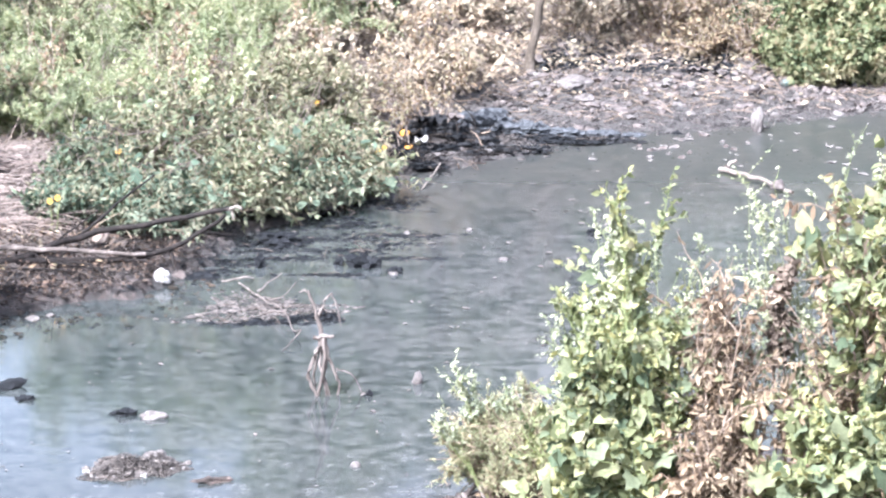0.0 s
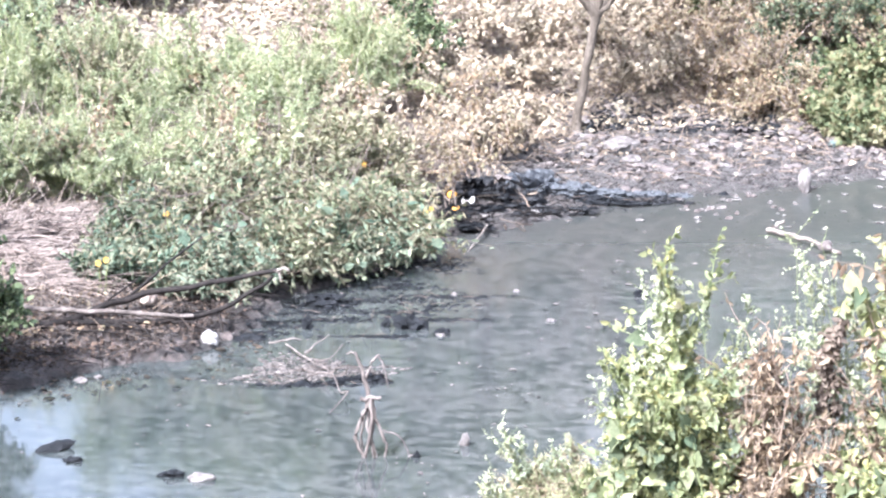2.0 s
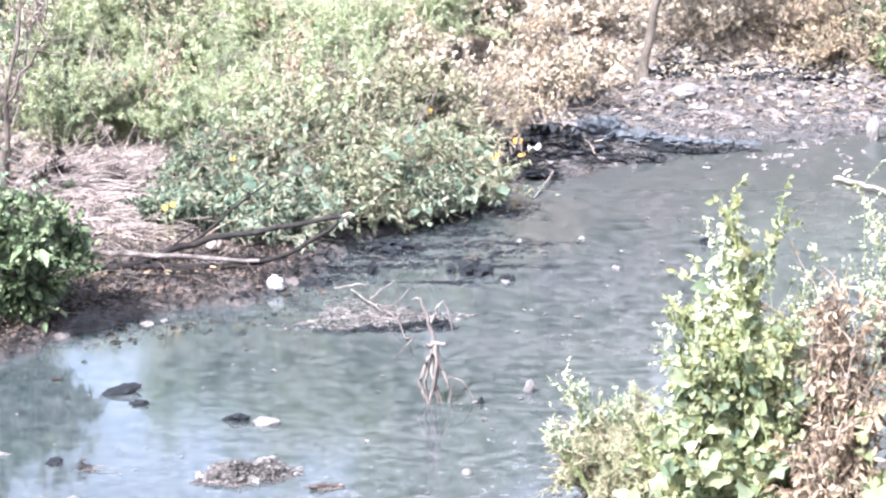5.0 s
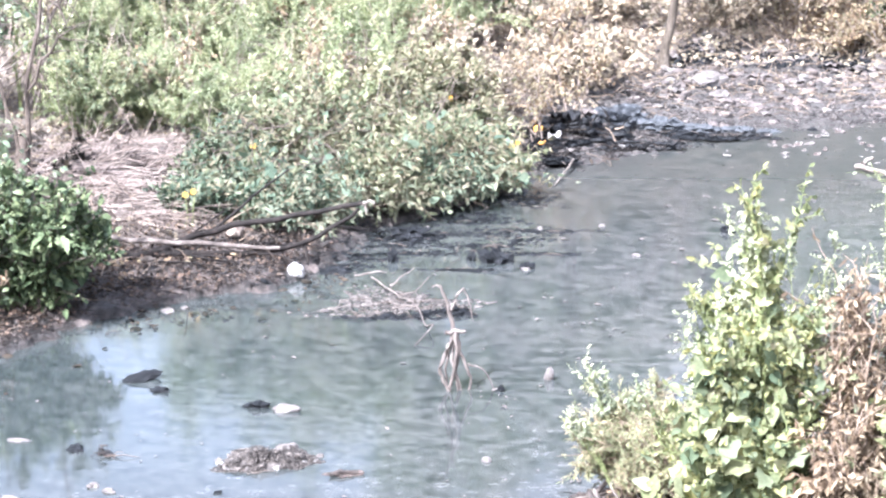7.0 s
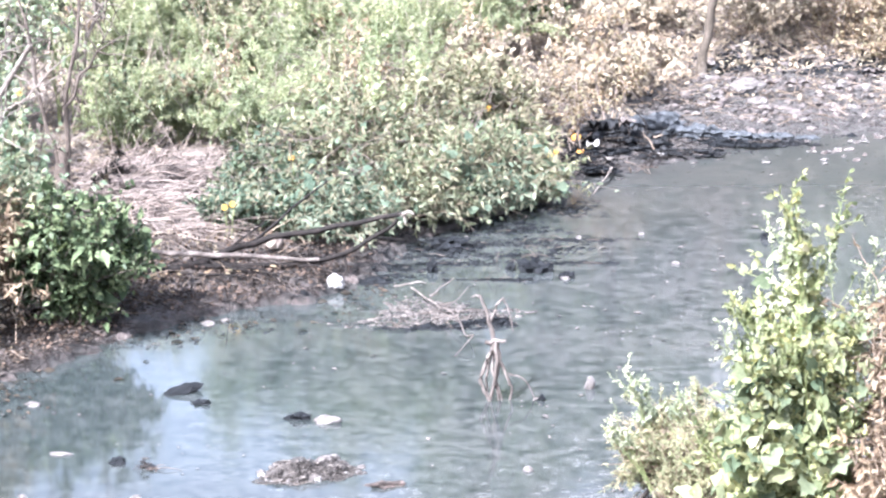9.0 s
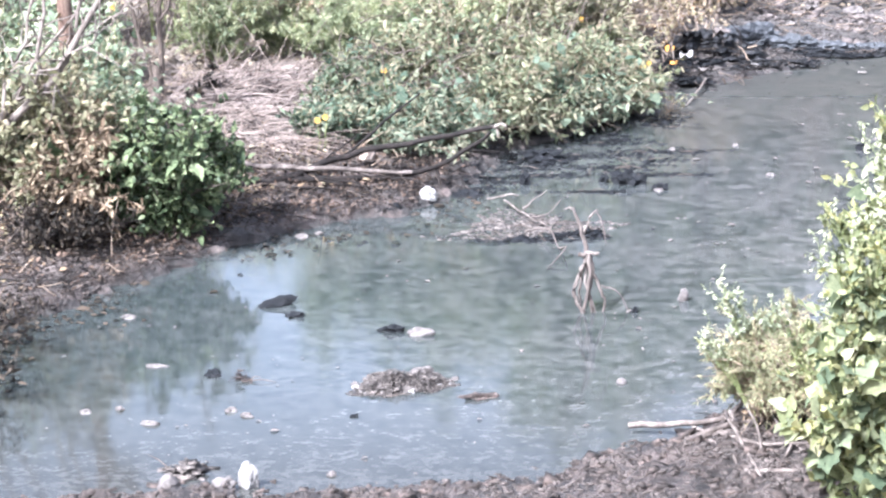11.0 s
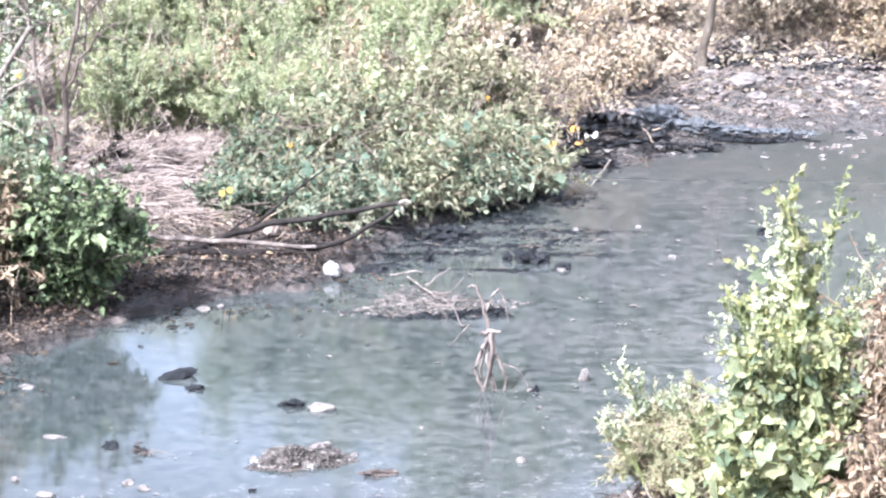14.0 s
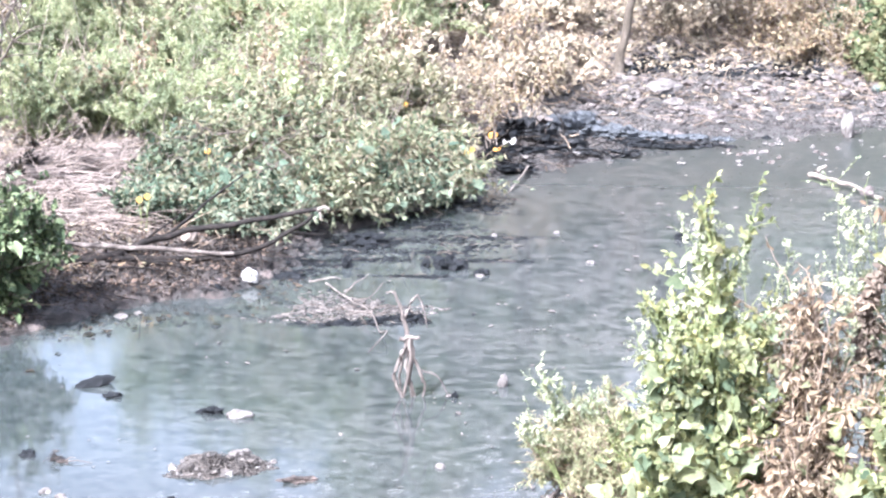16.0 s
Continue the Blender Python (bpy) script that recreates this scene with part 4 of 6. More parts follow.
def dry_stalks(name, label, seed, n, area, keep, length, material, tilt=0.5):
    rng = np.random.default_rng(seed)
    p = strewn(rng, n, *area, keep)
    d = rng.normal(0, 1, p.shape) * (1, 1, 0.2) + (0, 0, tilt)
    p[:, 2] += rng.uniform(0, 0.05, len(p))
    e = p + unit(d) * length * rng.uniform(0.4, 1.3, (len(p), 1))
    lines = [(curve(rng, a, b, (0, 0, 0.06 * length), 0.02 * length, 4), np.linspace(0.006, 0.0025, 4)) for a, b in zip(p, e)]
    return cover(name, label, "dry stalks", mesh_of(name, *tubes(lines, 3), material))


dry_stalks("slope_stalks", "dry broken stalks among fallen leaves", 211, 8200, (-2.5, 6.5, 26.5, 34), lambda x, y, d: step(y - 2.4 * step(x, 0.5, 1.5), 26.8, 28.6) * 0.9, 0.4, TWIG)
dry_stalks("flat_sticks", "thin sticks and straws strewn on the far mud", 216, 900, (0.9, 6.5, 25.6, 29.6), lambda x, y, d: step(d, 0.1, 1.2) * 0.9, 0.28, TWIG, 0.12)
dry_stalks("bank_stalks", "dry broken stalks on the straw bank", 212, 2600, (-7.5, 0.2, 15.5, 27), lambda x, y, d: step(d, 0.3, 1.0) * 0.8 * step(y, 18.0, 19.5), 0.35, TWIG, 0.3)
dry_stalks("standing_stalks", "pale dry stalks standing among the green bushes", 214, 700, (-6.5, -1.4, 22.0, 28.5), lambda x, y, d: step(d, 0.5, 1.0) * 0.7, 0.95, STRAW, 2.2)
dry_stalks("shore_stems", "dry stems and twigs matted on the brown shore", 215, 500, (-6.4, -2.2, 14.0, 19.5), lambda x, y, d: step(d, 0.05, 0.3) * 0.8, 0.3, BARK, 0.15)
dry_stalks("shore_twigs", "pale fallen twigs lying across the brown shore", 217, 260, (-6.4, -3.4, 14.6, 18.6), lambda x, y, d: step(d, 0.1, 0.4) * 0.9, 0.5, TWIG, 0.1)
dry_stalks("mud_sticks", "thin sticks and stems caught in the black mud", 213, 7000, (-5.8, 0.8, 13.5, 25.8), lambda x, y, d: (d > -0.05) * step(-d, -1.0, -0.2) * 0.8, 0.24, DARK_WOOD, 0.12)


def sunken_leaves():
    """Rotten leaves and stems afloat in the shallows off the brown shore."""
    rng = np.random.default_rng(233)
    x, y = rng.uniform(-6, -1.8, 24000), rng.uniform(13.8, 19.4, 24000)
    d = shore_distance(x, y)
    k = (d < 0.05) & (rng.uniform(0, 1, 24000) < (1 - step(-d, 0.0, 0.9)) * 0.4 * step(waves(x, y, 1.1, 33), -0.35, 0.25))
    p = np.stack([x[k], y[k], rng.uniform(0.003, 0.012, k.sum())], -1)
    o = rng.normal(0, 0.2, p.shape) + (0, 0, 1)
    cover("sunken_leaves", "rotten brown leaves afloat in the shallows", "fallen leaves", mesh_of("sunken_leaves", *blades(p, rng.normal(0, 1, p.shape) * (1, 0.7, 0.08), o, 0.03 * np.exp(rng.normal(0, 0.5, len(p))), BLADE_LEAF), L_ROT))


sunken_leaves()


def caught_twigs():
    """Dead twigs caught across the trailing bushes."""
    rng = np.random.default_rng(234)
    p = strewn(rng, 900, -3.5, -0.7, 20.6, 25.2, lambda x, y, d: step(d, 0.2, 0.6))
    p[:, 2] += rng.uniform(0.15, 0.75, len(p))
    e = p + unit(rng.normal(0, 1, p.shape) * (1, 0.8, 0.35) + (0.3, 0, 0)) * rng.uniform(0.12, 0.45, (len(p), 1))
    lines = [(curve(rng, a, b, (0, 0, 0.05), 0.02, 4), np.linspace(0.008, 0.003, 4)) for a, b in zip(p, e)]
    cover("caught_twigs", "dead reddish twigs caught across the bushes", "twigs", mesh_of("caught_twigs", *tubes(lines, 3), BARK))


caught_twigs()


def mud_clods(name, label, seed, n, area, keep, size, material):
    rng = np.random.default_rng(seed)
    p = strewn(rng, n, *area, keep)
    p[:, 2] = np.maximum(p[:, 2], -0.01)
    v, f = CLOD
    s = size * np.exp(rng.normal(0, 0.45, len(p)))
    jit = v[None] * rng.uniform(0.6, 1.4, (len(p), 6, 1))
    V = np.einsum("nij,nkj->nki", turned(rng, len(p)), jit) * s[:, None, None] * (1.3, 1, 0.6) + p[:, None]
    F = f[None] + (np.arange(len(p)) * 6)[:, None, None]
    return cover(name, label, "mud", mesh_of(name, V.reshape(-1, 3), F.reshape(-1, 3), material))


mud_clods("left_mud_clods", "lumpy black mud along the water edge", 221, 44000, (-6, -0.2, 13.5, 24.5), lambda x, y, d: step(d, -0.12, 0.1) * step(-d, -1.3, -0.4) * (0.4 + 0.6 * step(waves(x, y, 0.8, 21), -0.2, 0.3)), 0.03, BROWN_MUD)
mud_clods("mud_crumbs", "dark brown crumbs of drying mud on the bank", 224, 34000, (-6, -1.2, 13.8, 22), lambda x, y, d: step(d, 0.0, 0.1) * step(-d, -2.4, -1.6) * (0.25 + 0.75 * step(waves(x, y, 0.6, 24), -0.1, 0.3)), 0.021, BROWN_MUD)
mud_clods("shore_pebbles", "pinkish pebbly mud along the brown shore", 229, 16000, (-6.6, -4.3, 14.2, 17.4), lambda x, y, d: step(d, -0.05, 0.1) * (1 - step(d, 0.5, 0.9)) * 0.8, 0.018, SLUDGE)
mud_clods("near_mud_clods", "lumpy drying mud on the near shore", 222, 52000, (-5, 1.2, 11.9, 14.0), lambda x, y, d: step(d, -0.1, 0.05) * (0.3 + 0.7 * step(waves(x, y, 0.5, 22), -0.2, 0.3)), 0.02, SLUDGE)
mud_clods("near_dark_clods", "dark wet lumps breaking the near shore mud", 230, 9000, (-5, 1.2, 11.9, 14.0), lambda x, y, d: step(d, -0.3, 0.0) * step(waves(x, y, 0.35, 36), 0.0, 0.25), 0.05, BROWN_MUD)
mud_clods("far_mud_clods", "lumpy dark mud on the far flat", 223, 36000, (-0.5, 7, 23.5, 30.5), lambda x, y, d: step(d, -0.5, 0.3) * (0.3 + 0.7 * step(waves(x, y, 1.0, 23), -0.2, 0.3)), 0.04, FLAT_MUD)
mud_clods("far_rubble", "pale mud-caked rubble and scraps strewn on the far flat", 227, 5500, (0.6, 7, 25.6, 30.6), lambda x, y, d: step(d, 0.1, 0.6) * step(waves(x, y, 0.9, 29) + 0.25 * step(y, 27.5, 29), -0.05, 0.35), 0.075, PINK)


mud_clods("wet_silt", "black silt and rotten bits in the shallows by the branch", 226, 5000, (-3.2, -0.2, 18.4, 20.9), lambda x, y, d: (d < 0.1) * step(waves(x, y, 0.6, 28), -0.1, 0.2) * step(-d, -0.2, 0.0) * (1 - step(-d, 0.4, 1.3)) * 0.7, 0.03, MUD)
mud_clods("silt_specks", "specks of black silt breaking the shallow water", 225, 30000, (-3.2, 6.0, 17.6, 26.6),
          lambda x, y, d: (d < 0) * (step(-d, -0.02, 0.1) * (1 - step(-d, 0.5, 2.2)) * step(waves(x, y, 0.9, 26), -0.05, 0.25) * step(waves(x, y, 4.0, 27) + 0.4 * step(-x, 0.2, 1.2) + 0.3 * step(y, 23.0, 24.5), 0.0, 0.3)), 0.036, MUD)


# black clods put the shade of the gaps along the slope's foot into colour
mud_clods("slope_foot_mud", "black clods standing in for the dark shaded gaps at the foot of the slope", 228, 2600, (1.25, 3.8, 29.35, 30.2), lambda x, y, d: step(waves(x, y, 0.35, 35), -0.1, 0.15), 0.075, MUD)


def scum_flecks():
    """Small floating specks of scum and leaf on the water."""
    rng = np.random.default_rng(231)
    x, y = rng.uniform(-5.5, 6.5, 18000), rng.uniform(12.4, 27, 18000)
    d = shore_distance(x, y)
    k = (d < -0.05) & (rng.uniform(0, 1, 18000) < (0.2 + 0.8 * step(waves(x, y, 2.2, 31), 0.0, 0.5)) * (0.25 + 0.75 * step(x, -1.6, 0.0)))
    p = np.stack([x[k], y[k], np.full(k.sum(), 0.006)], -1)
    o = rng.normal(0, 0.12, p.shape) + (0, 0, 1)
    me = mesh_of("floating_flecks", *blades(p, rng.normal(0, 1, p.shape) * (1, 0.6, 0.05), o, 0.018 * np.exp(rng.normal(0, 0.6, len(p))), BLADE_LEAF), CRUST)
    cover("floating_flecks", "small flecks of floating scum and leaf", "scum", me)


scum_flecks()


# ---- lumps, bags and stones ----
def lump_mesh(name, seed, size, material, crumple=0.3, fold=2.2, rings=3, flat=-0.35, smooth=True):
    """A crumpled or worn rounded body, cut flat below."""
    bm = bmesh.new()
    bmesh.ops.create_icosphere(bm, subdivisions=rings, radius=0.5)
    off = Vector((seed * 3.17, seed * 1.73, seed * 0.91))
    for v in bm.verts:
        n = noise.noise(v.co * fold + off) + 0.5 * noise.noise(v.co * fold * 2.3 + off) + 0.25 * noise.noise(v.co * fold * 5 + off)
        v.co *= 1 + crumple * n
        v.co.z = max(v.co.z, flat)
        v.co = Vector((v.co.x * size[0], v.co.y * size[1], (v.co.z - flat * 0.9) * size[2]))
    me = bpy.data.meshes.new(name)
    bm.to_mesh(me)
    bm.free()
    me.polygons.foreach_set("use_smooth", np.full(len(me.polygons), smooth, dtype=bool))
    me.materials.append(material)
    return me


def lump(name, label, category, place, seed, size, material, crumple=0.3, fold=2.2, group="", turn=0.0, rings=3, smooth=True):
    ob = new(name, lump_mesh(name, seed, size, material, crumple, fold, rings, -0.35, smooth))
    ob.matrix_world = pose(*place, 0, 0, turn)
    return tagged(ob, label, category, group)


def sheet_scrap(name, label, category, place, seed, w, l, material, group="", turn=0.0, curl=0.3):
    """A torn, curled scrap of thin plastic with a little thickness."""
    n = 7
    rng = np.random.default_rng(seed)
    u, v = np.meshgrid(np.linspace(-0.5, 0.5, n), np.linspace(-0.5, 0.5, n))
    ragged = 1 + rng.normal(0, 0.09, u.shape)
    x, y = u * w * ragged, v * l * (1 + rng.normal(0, 0.09, u.shape))
    z = curl * w * (0.5 * waves(u * 3 + seed, v * 3, 2.0, seed) + 0.8 * u * u + 0.5 * v * v) + 0.3 * curl * w
    top = np.stack([x, y, z + 0.004], -1).reshape(-1, 3)
    low = np.stack([x, y, z - 0.004], -1).reshape(-1, 3)
    i = (np.arange(n - 1)[:, None] * n + np.arange(n - 1)[None]).ravel()
    q = np.stack([i, i + 1, i + n + 1, i + n], -1)
    m = n * n
    edge = np.concatenate([np.arange(n), np.arange(1, n) * n + n - 1, (n - 1) * n + np.arange(n - 2, -1, -1), np.arange(n - 2, 0, -1) * n])
    nx = np.roll(edge, -1)
    rim = np.stack([edge, edge + m, nx + m, nx], -1)
    ob = new(name, mesh_of(name, np.concatenate([top, low]), np.concatenate([q, q[:, ::-1] + m, rim]), material, True))
    ob.matrix_world = pose(*place, 0, 0, turn)
    return tagged(ob, label, category, group)


# the half-sunk sludge mound and what floats near it
lump("sludge_mound", "low mound of grey-brown sludge rising from the water", "mud", (-2.07, 14.24, -0.05), 3, (0.52, 0.32, 0.1), CRUST, 0.38, 3.0, rings=4)
lump("sludge_mound", "flat pale-edged heap of sludge in the water", "mud", (-1.88, 14.34, -0.05), 4, (0.26, 0.24, 0.13), CRUST, 0.35, 2.4, rings=4)
lump("plastic_bag", "pale crumpled plastic bag caught on sludge", "bag", (-1.93, 14.43, 0.0), 5, (0.2, 0.12, 0.08), PALE, 0.4, 3)
for k, (x, y, w) in enumerate([(-2.34, 14.2, 0.06), (-2.36, 14.27, 0.05), (-2.28, 14.12, 0.07), (-2.3, 14.36, 0.05), (-1.72, 14.3, 0.08), (-1.7, 14.38, 0.06), (-1.78, 14.24, 0.05), (-2.14, 14.08, 0.05), (-1.95, 14.12, 0.06)]):
    lump("film_shred", "pale shred of torn film at the mound's rim", "litter", (x, y, -0.01), 800 + k, (w, w * 0.8, 0.035), (WHITE, PALE)[k % 2], 0.8, 3.0, "shreds on the mound", 37 * k, 2, False)
lump("mud_clump", "small dark clump of weed and mud in the water", "mud", (-1.5, 14.02, -0.02), 7, (0.2, 0.12, 0.06), BROWN_MUD, 0.85, 4.0, smooth=False)
lump("plastic_bag", "white crumpled plastic bag floating in murky water", "bag", (-2.05, 15.36, -0.02), 8, (0.18, 0.13, 0.08), PALE, 0.4, 3)
lump("mud_clump", "black rotten clump beside a floating white bag", "mud", (-2.25, 15.43, -0.02), 9, (0.16, 0.1, 0.08), MUD, 0.85, 4.0, smooth=False)
slab = lump("flat_stone", "flat dark wedge-shaped stone standing out of water", "stone", (-3.2, 16.05, -0.03), 10, (0.3, 0.14, 0.1), MUD, 0.5, 1.6, smooth=False)
slab.matrix_world = pose(-3.2, 16.08, -0.01, 12, -12, 20)
lump("mud_clump", "small dark wet clump in the water", "mud", (-3.03, 15.79, -0.02), 11, (0.13, 0.1, 0.06), MUD, 0.85, 4.0, smooth=False)
lump("round_stone", "small pale round stone standing in the water", "stone", (-0.58, 14.33, -0.02), 12, (0.07, 0.065, 0.06), PALE, 0.2, 2)
lump("mud_clump", "tiny dark clump in the water", "mud", (-2.27, 13.65, -0.01), 13, (0.05, 0.05, 0.03), MUD, 0.85, 4.0, smooth=False)
lump("mud_clump", "dark clump of rotten weed at the water surface", "mud", (-3.36, 14.45, -0.01), 14, (0.1, 0.12, 0.05), MUD, 0.85, 4.0, smooth=False)


def floating_scraps():
    rows = [(-4.05, 13.69, 0.13, 0.1, 20), (-3.84, 13.75, 0.07, 0.12, 65), (-3.57, 13.48, 0.2, 0.08, -5), (-3.1, 13.74, 0.14, 0.12, 30), (-2.97, 13.64, 0.16, 0.08, -20),
            (-4.27, 15.73, 0.2, 0.1, 10), (-3.79, 14.62, 0.24, 0.07, 3), (-2.25, 12.62, 0.1, 0.08, 50), (-0.19, 16.2, 0.1, 0.14, 70), (-0.44, 19.42, 0.14, 0.1, 0), (0.25, 21.1, 0.1, 0.08, 15),
            (0.55, 19.95, 0.14, 0.08, -10), (-0.34, 20.95, 0.1, 0.1, 30), (2.36, 22.3, 0.12, 0.1, 60), (1.9, 17.6, 0.12, 0.1, 0), (-3.35, 17.95, 0.16, 0.2, 45), (-3.22, 18.05, 0.12, 0.1, 15)]
    for i, (x, y, w, l, a) in enumerate(rows):
        lump("plastic_scrap", "pale torn plastic scrap floating on murky water", "litter", (x, y, -0.012), 300 + i, (w * 0.58, l * 0.62, 0.045), PALE, 0.5, 2.4, "floating scraps", a, 3, False)


floating_scraps()


def upright_scrap():
    """A pale scrap that sticks up out of the water, pinched at the top."""
    lump("plastic_scrap", "pale pinched plastic scrap standing out of the water", "litter", (-0.19, 16.17, -0.03), 21, (0.07, 0.07, 0.15), PALE, 0.35, 2.5)


upright_scrap()
lump("torn_bag", "white torn plastic bag caught on a mud hump", "bag", (-3.18, 12.33, 0.0), 37, (0.12, 0.12, 0.12), PALE, 0.5, 3)
lump("torn_bag", "white torn plastic bag standing on the shore mud", "bag", (-2.72, 12.42, 0.0), 38, (0.12, 0.08, 0.17), WHITE, 0.5, 2.4, smooth=False)
lump("torn_bag", "small white torn bag on the shore mud", "bag", (-2.85, 12.36, 0.0), 39, (0.12, 0.1, 0.1), PALE, 0.5, 3)
lump("white_bag", "white knotted plastic bag lying on black mud", "bag", (-2.42, 19.03, 0.03), 22, (0.13, 0.1, 0.15), WHITE, 0.45, 2.0, smooth=False)
lump("mud_clump", "black lump of mud standing in shallow water", "mud", (-0.71, 19.7, -0.05), 23, (0.24, 0.18, 0.2), MUD, 0.85, 4.0, smooth=False)
lump("mud_clump", "black lump of mud standing in shallow water", "mud", (-0.93, 19.75, -0.04), 24, (0.08, 0.08, 0.12), MUD, 0.85, 4.0, smooth=False)
lump("mud_clump", "small black pointed lump in shallow water", "mud", (-1.64, 19.7, -0.04), 25, (0.09, 0.09, 0.16), MUD, 0.85, 4.0, smooth=False)
lump("mud_clump", "small black lump in shallow water", "mud", (-0.42, 19.5, -0.03), 26, (0.12, 0.1, 0.09), MUD, 0.85, 4.0, smooth=False)
lump("mud_clump", "black ragged lump by the branch tip", "mud", (-1.55, 20.62, -0.02), 27, (0.34, 0.22, 0.16), MUD, 0.85, 4.0, smooth=False)
lump("mud_clump", "black ragged lump in shallow water", "mud", (-2.1, 19.3, -0.04), 28, (0.3, 0.2, 0.08), MUD, 0.85, 4.0, smooth=False)
lump("mud_clump", "dark clump of weed in the water", "mud", (1.42, 20.9, -0.02), 29, (0.12, 0.1, 0.1), MUD, 0.85, 4.0, smooth=False)
lump("orange_wrapper", "crumpled orange wrapper among twigs by the water", "litter", over(-0.42, 24.5, 0.1), 31, (0.1, 0.08, 0.08), ORANGE, 0.4, 3)
lump("yellow_scrap", "pale yellow crumpled scrap under the branch", "litter", over(-3.05, 19.75, 0.05), 32, (0.14, 0.12, 0.12), STRAW, 0.35, 3)
lump("green_scrap", "faded green plastic scrap at the foot of the slope", "litter", over(4.4, 28.75, 0.02), 33, (0.18, 0.14, 0.1), TEAL, 0.4, 3)
lump("white_bag", "large dull white crumpled bag on the far mud flat", "bag", over(1.63, 28.1, 0.06), 34, (0.42, 0.28, 0.22), PALE, 0.4, 2.2, smooth=False)
# this black lump draws the shade in the hollow below the bag
lump("mud_clump", "black lump standing in for the shaded hollow under the bag", "mud", over(1.62, 27.95, -0.02), 341, (0.3, 0.2, 0.14), MUD, 0.6, 3.0, smooth=False)
lump("white_bag", "dull white crumpled bag lying before a larger one", "bag", over(1.75, 27.6, -0.02), 35, (0.24, 0.22, 0.16), PALE, 0.6, 2.6, smooth=False)
lump("upright_bag", "tall pale plastic bag slumped on the far mud", "bag", over(3.66, 26.1, -0.03), 36, (0.14, 0.14, 0.34), PALE, 0.6, 1.9, rings=4)


def flat_litter():
    rng = np.random.default_rng(401)
    for i in range(330):
        x, y = rng.uniform(0.9, 6.2), rng.triangular(25.8, 29.2, 30.1)
        if i % 3 == 2:
            x, y = rng.uniform(1.6, 6.2), rng.uniform(23.5, 27.5)
        if shore_distance(np.array([x]), np.array([y]))[0] < 0 and i % 3 != 2:
            continue
        s = rng.uniform(0.06, 0.18) * (0.4 if i % 3 == 2 else 1)
        if i % 2:
            sheet_scrap("plastic_scrap", "pale torn plastic scrap on the far mud flat", "litter", over(x, y, 0.0), 420 + i, s * 1.3, s * 0.9, (PALE, PINK, STONE)[i % 3], "litter on the mud flat", rng.uniform(0, 180), 0.3)
        else:
            lump("stone", "pale mud-stained stone on the far mud flat", "stone", over(x, y, -0.02), 40 + i, (s, s * 0.8, s * 0.5), (SLUDGE if i % 3 == 2 else PINK) if i % 4 else STONE, 0.45, 1.8, "stones on the mud flat", rng.uniform(0, 180), 2)


flat_litter()


def weed_mat(name, label, x, y, rx, ry, n, seed, size, material, high=0.03, stalks=True):
    """A ragged mat of clods and rotten stems lying at the water's surface."""
    rng = np.random.default_rng(seed)
    a, r = rng.uniform(0, 2 * np.pi, n), rng.uniform(0, 1, n) ** 0.6
    edge = 1 + 0.35 * np.sin(3 * a + seed) + 0.2 * np.sin(7 * a)
    p = np.stack([rx * r * edge * np.cos(a), ry * r * edge * np.sin(a), high * (1 - r) * rng.uniform(0, 1, n)], -1)
    v, f = CLOD
    jit = v[None] * rng.uniform(0.5, 1.5, (n, 6, 1))
    V = np.einsum("nij,nkj->nki", turned(rng, n), jit) * (size * np.exp(rng.normal(0, 0.5, n)))[:, None, None] * (1.6, 1.3, 0.3) + p[:, None]
    ob = base_at(name, (x, y, 0.0), label, "mud")
    tagged(part_of("mud", mesh_of("mud", V.reshape(-1, 3), (f[None] + (np.arange(n) * 6)[:, None, None]).reshape(-1, 3), material), ob), kind="stuff")
    k = n // 45 if stalks else 3
    q = p[:k]
    e = q + unit(rng.normal(0, 1, q.shape) * (1, 0.7, 0.25)) * rng.uniform(0.06, 0.22, (k, 1))
    st = [(np.stack([u, (u + w) / 2 + (0, 0, 0.015), w]), (0.005, 0.004, 0.002)) for u, w in zip(q, e)]
    tagged(part_of("stalk_tangle", mesh_of("stalk_tangle", *tubes(st, 3), BARK), ob), kind="stuff")
    return ob


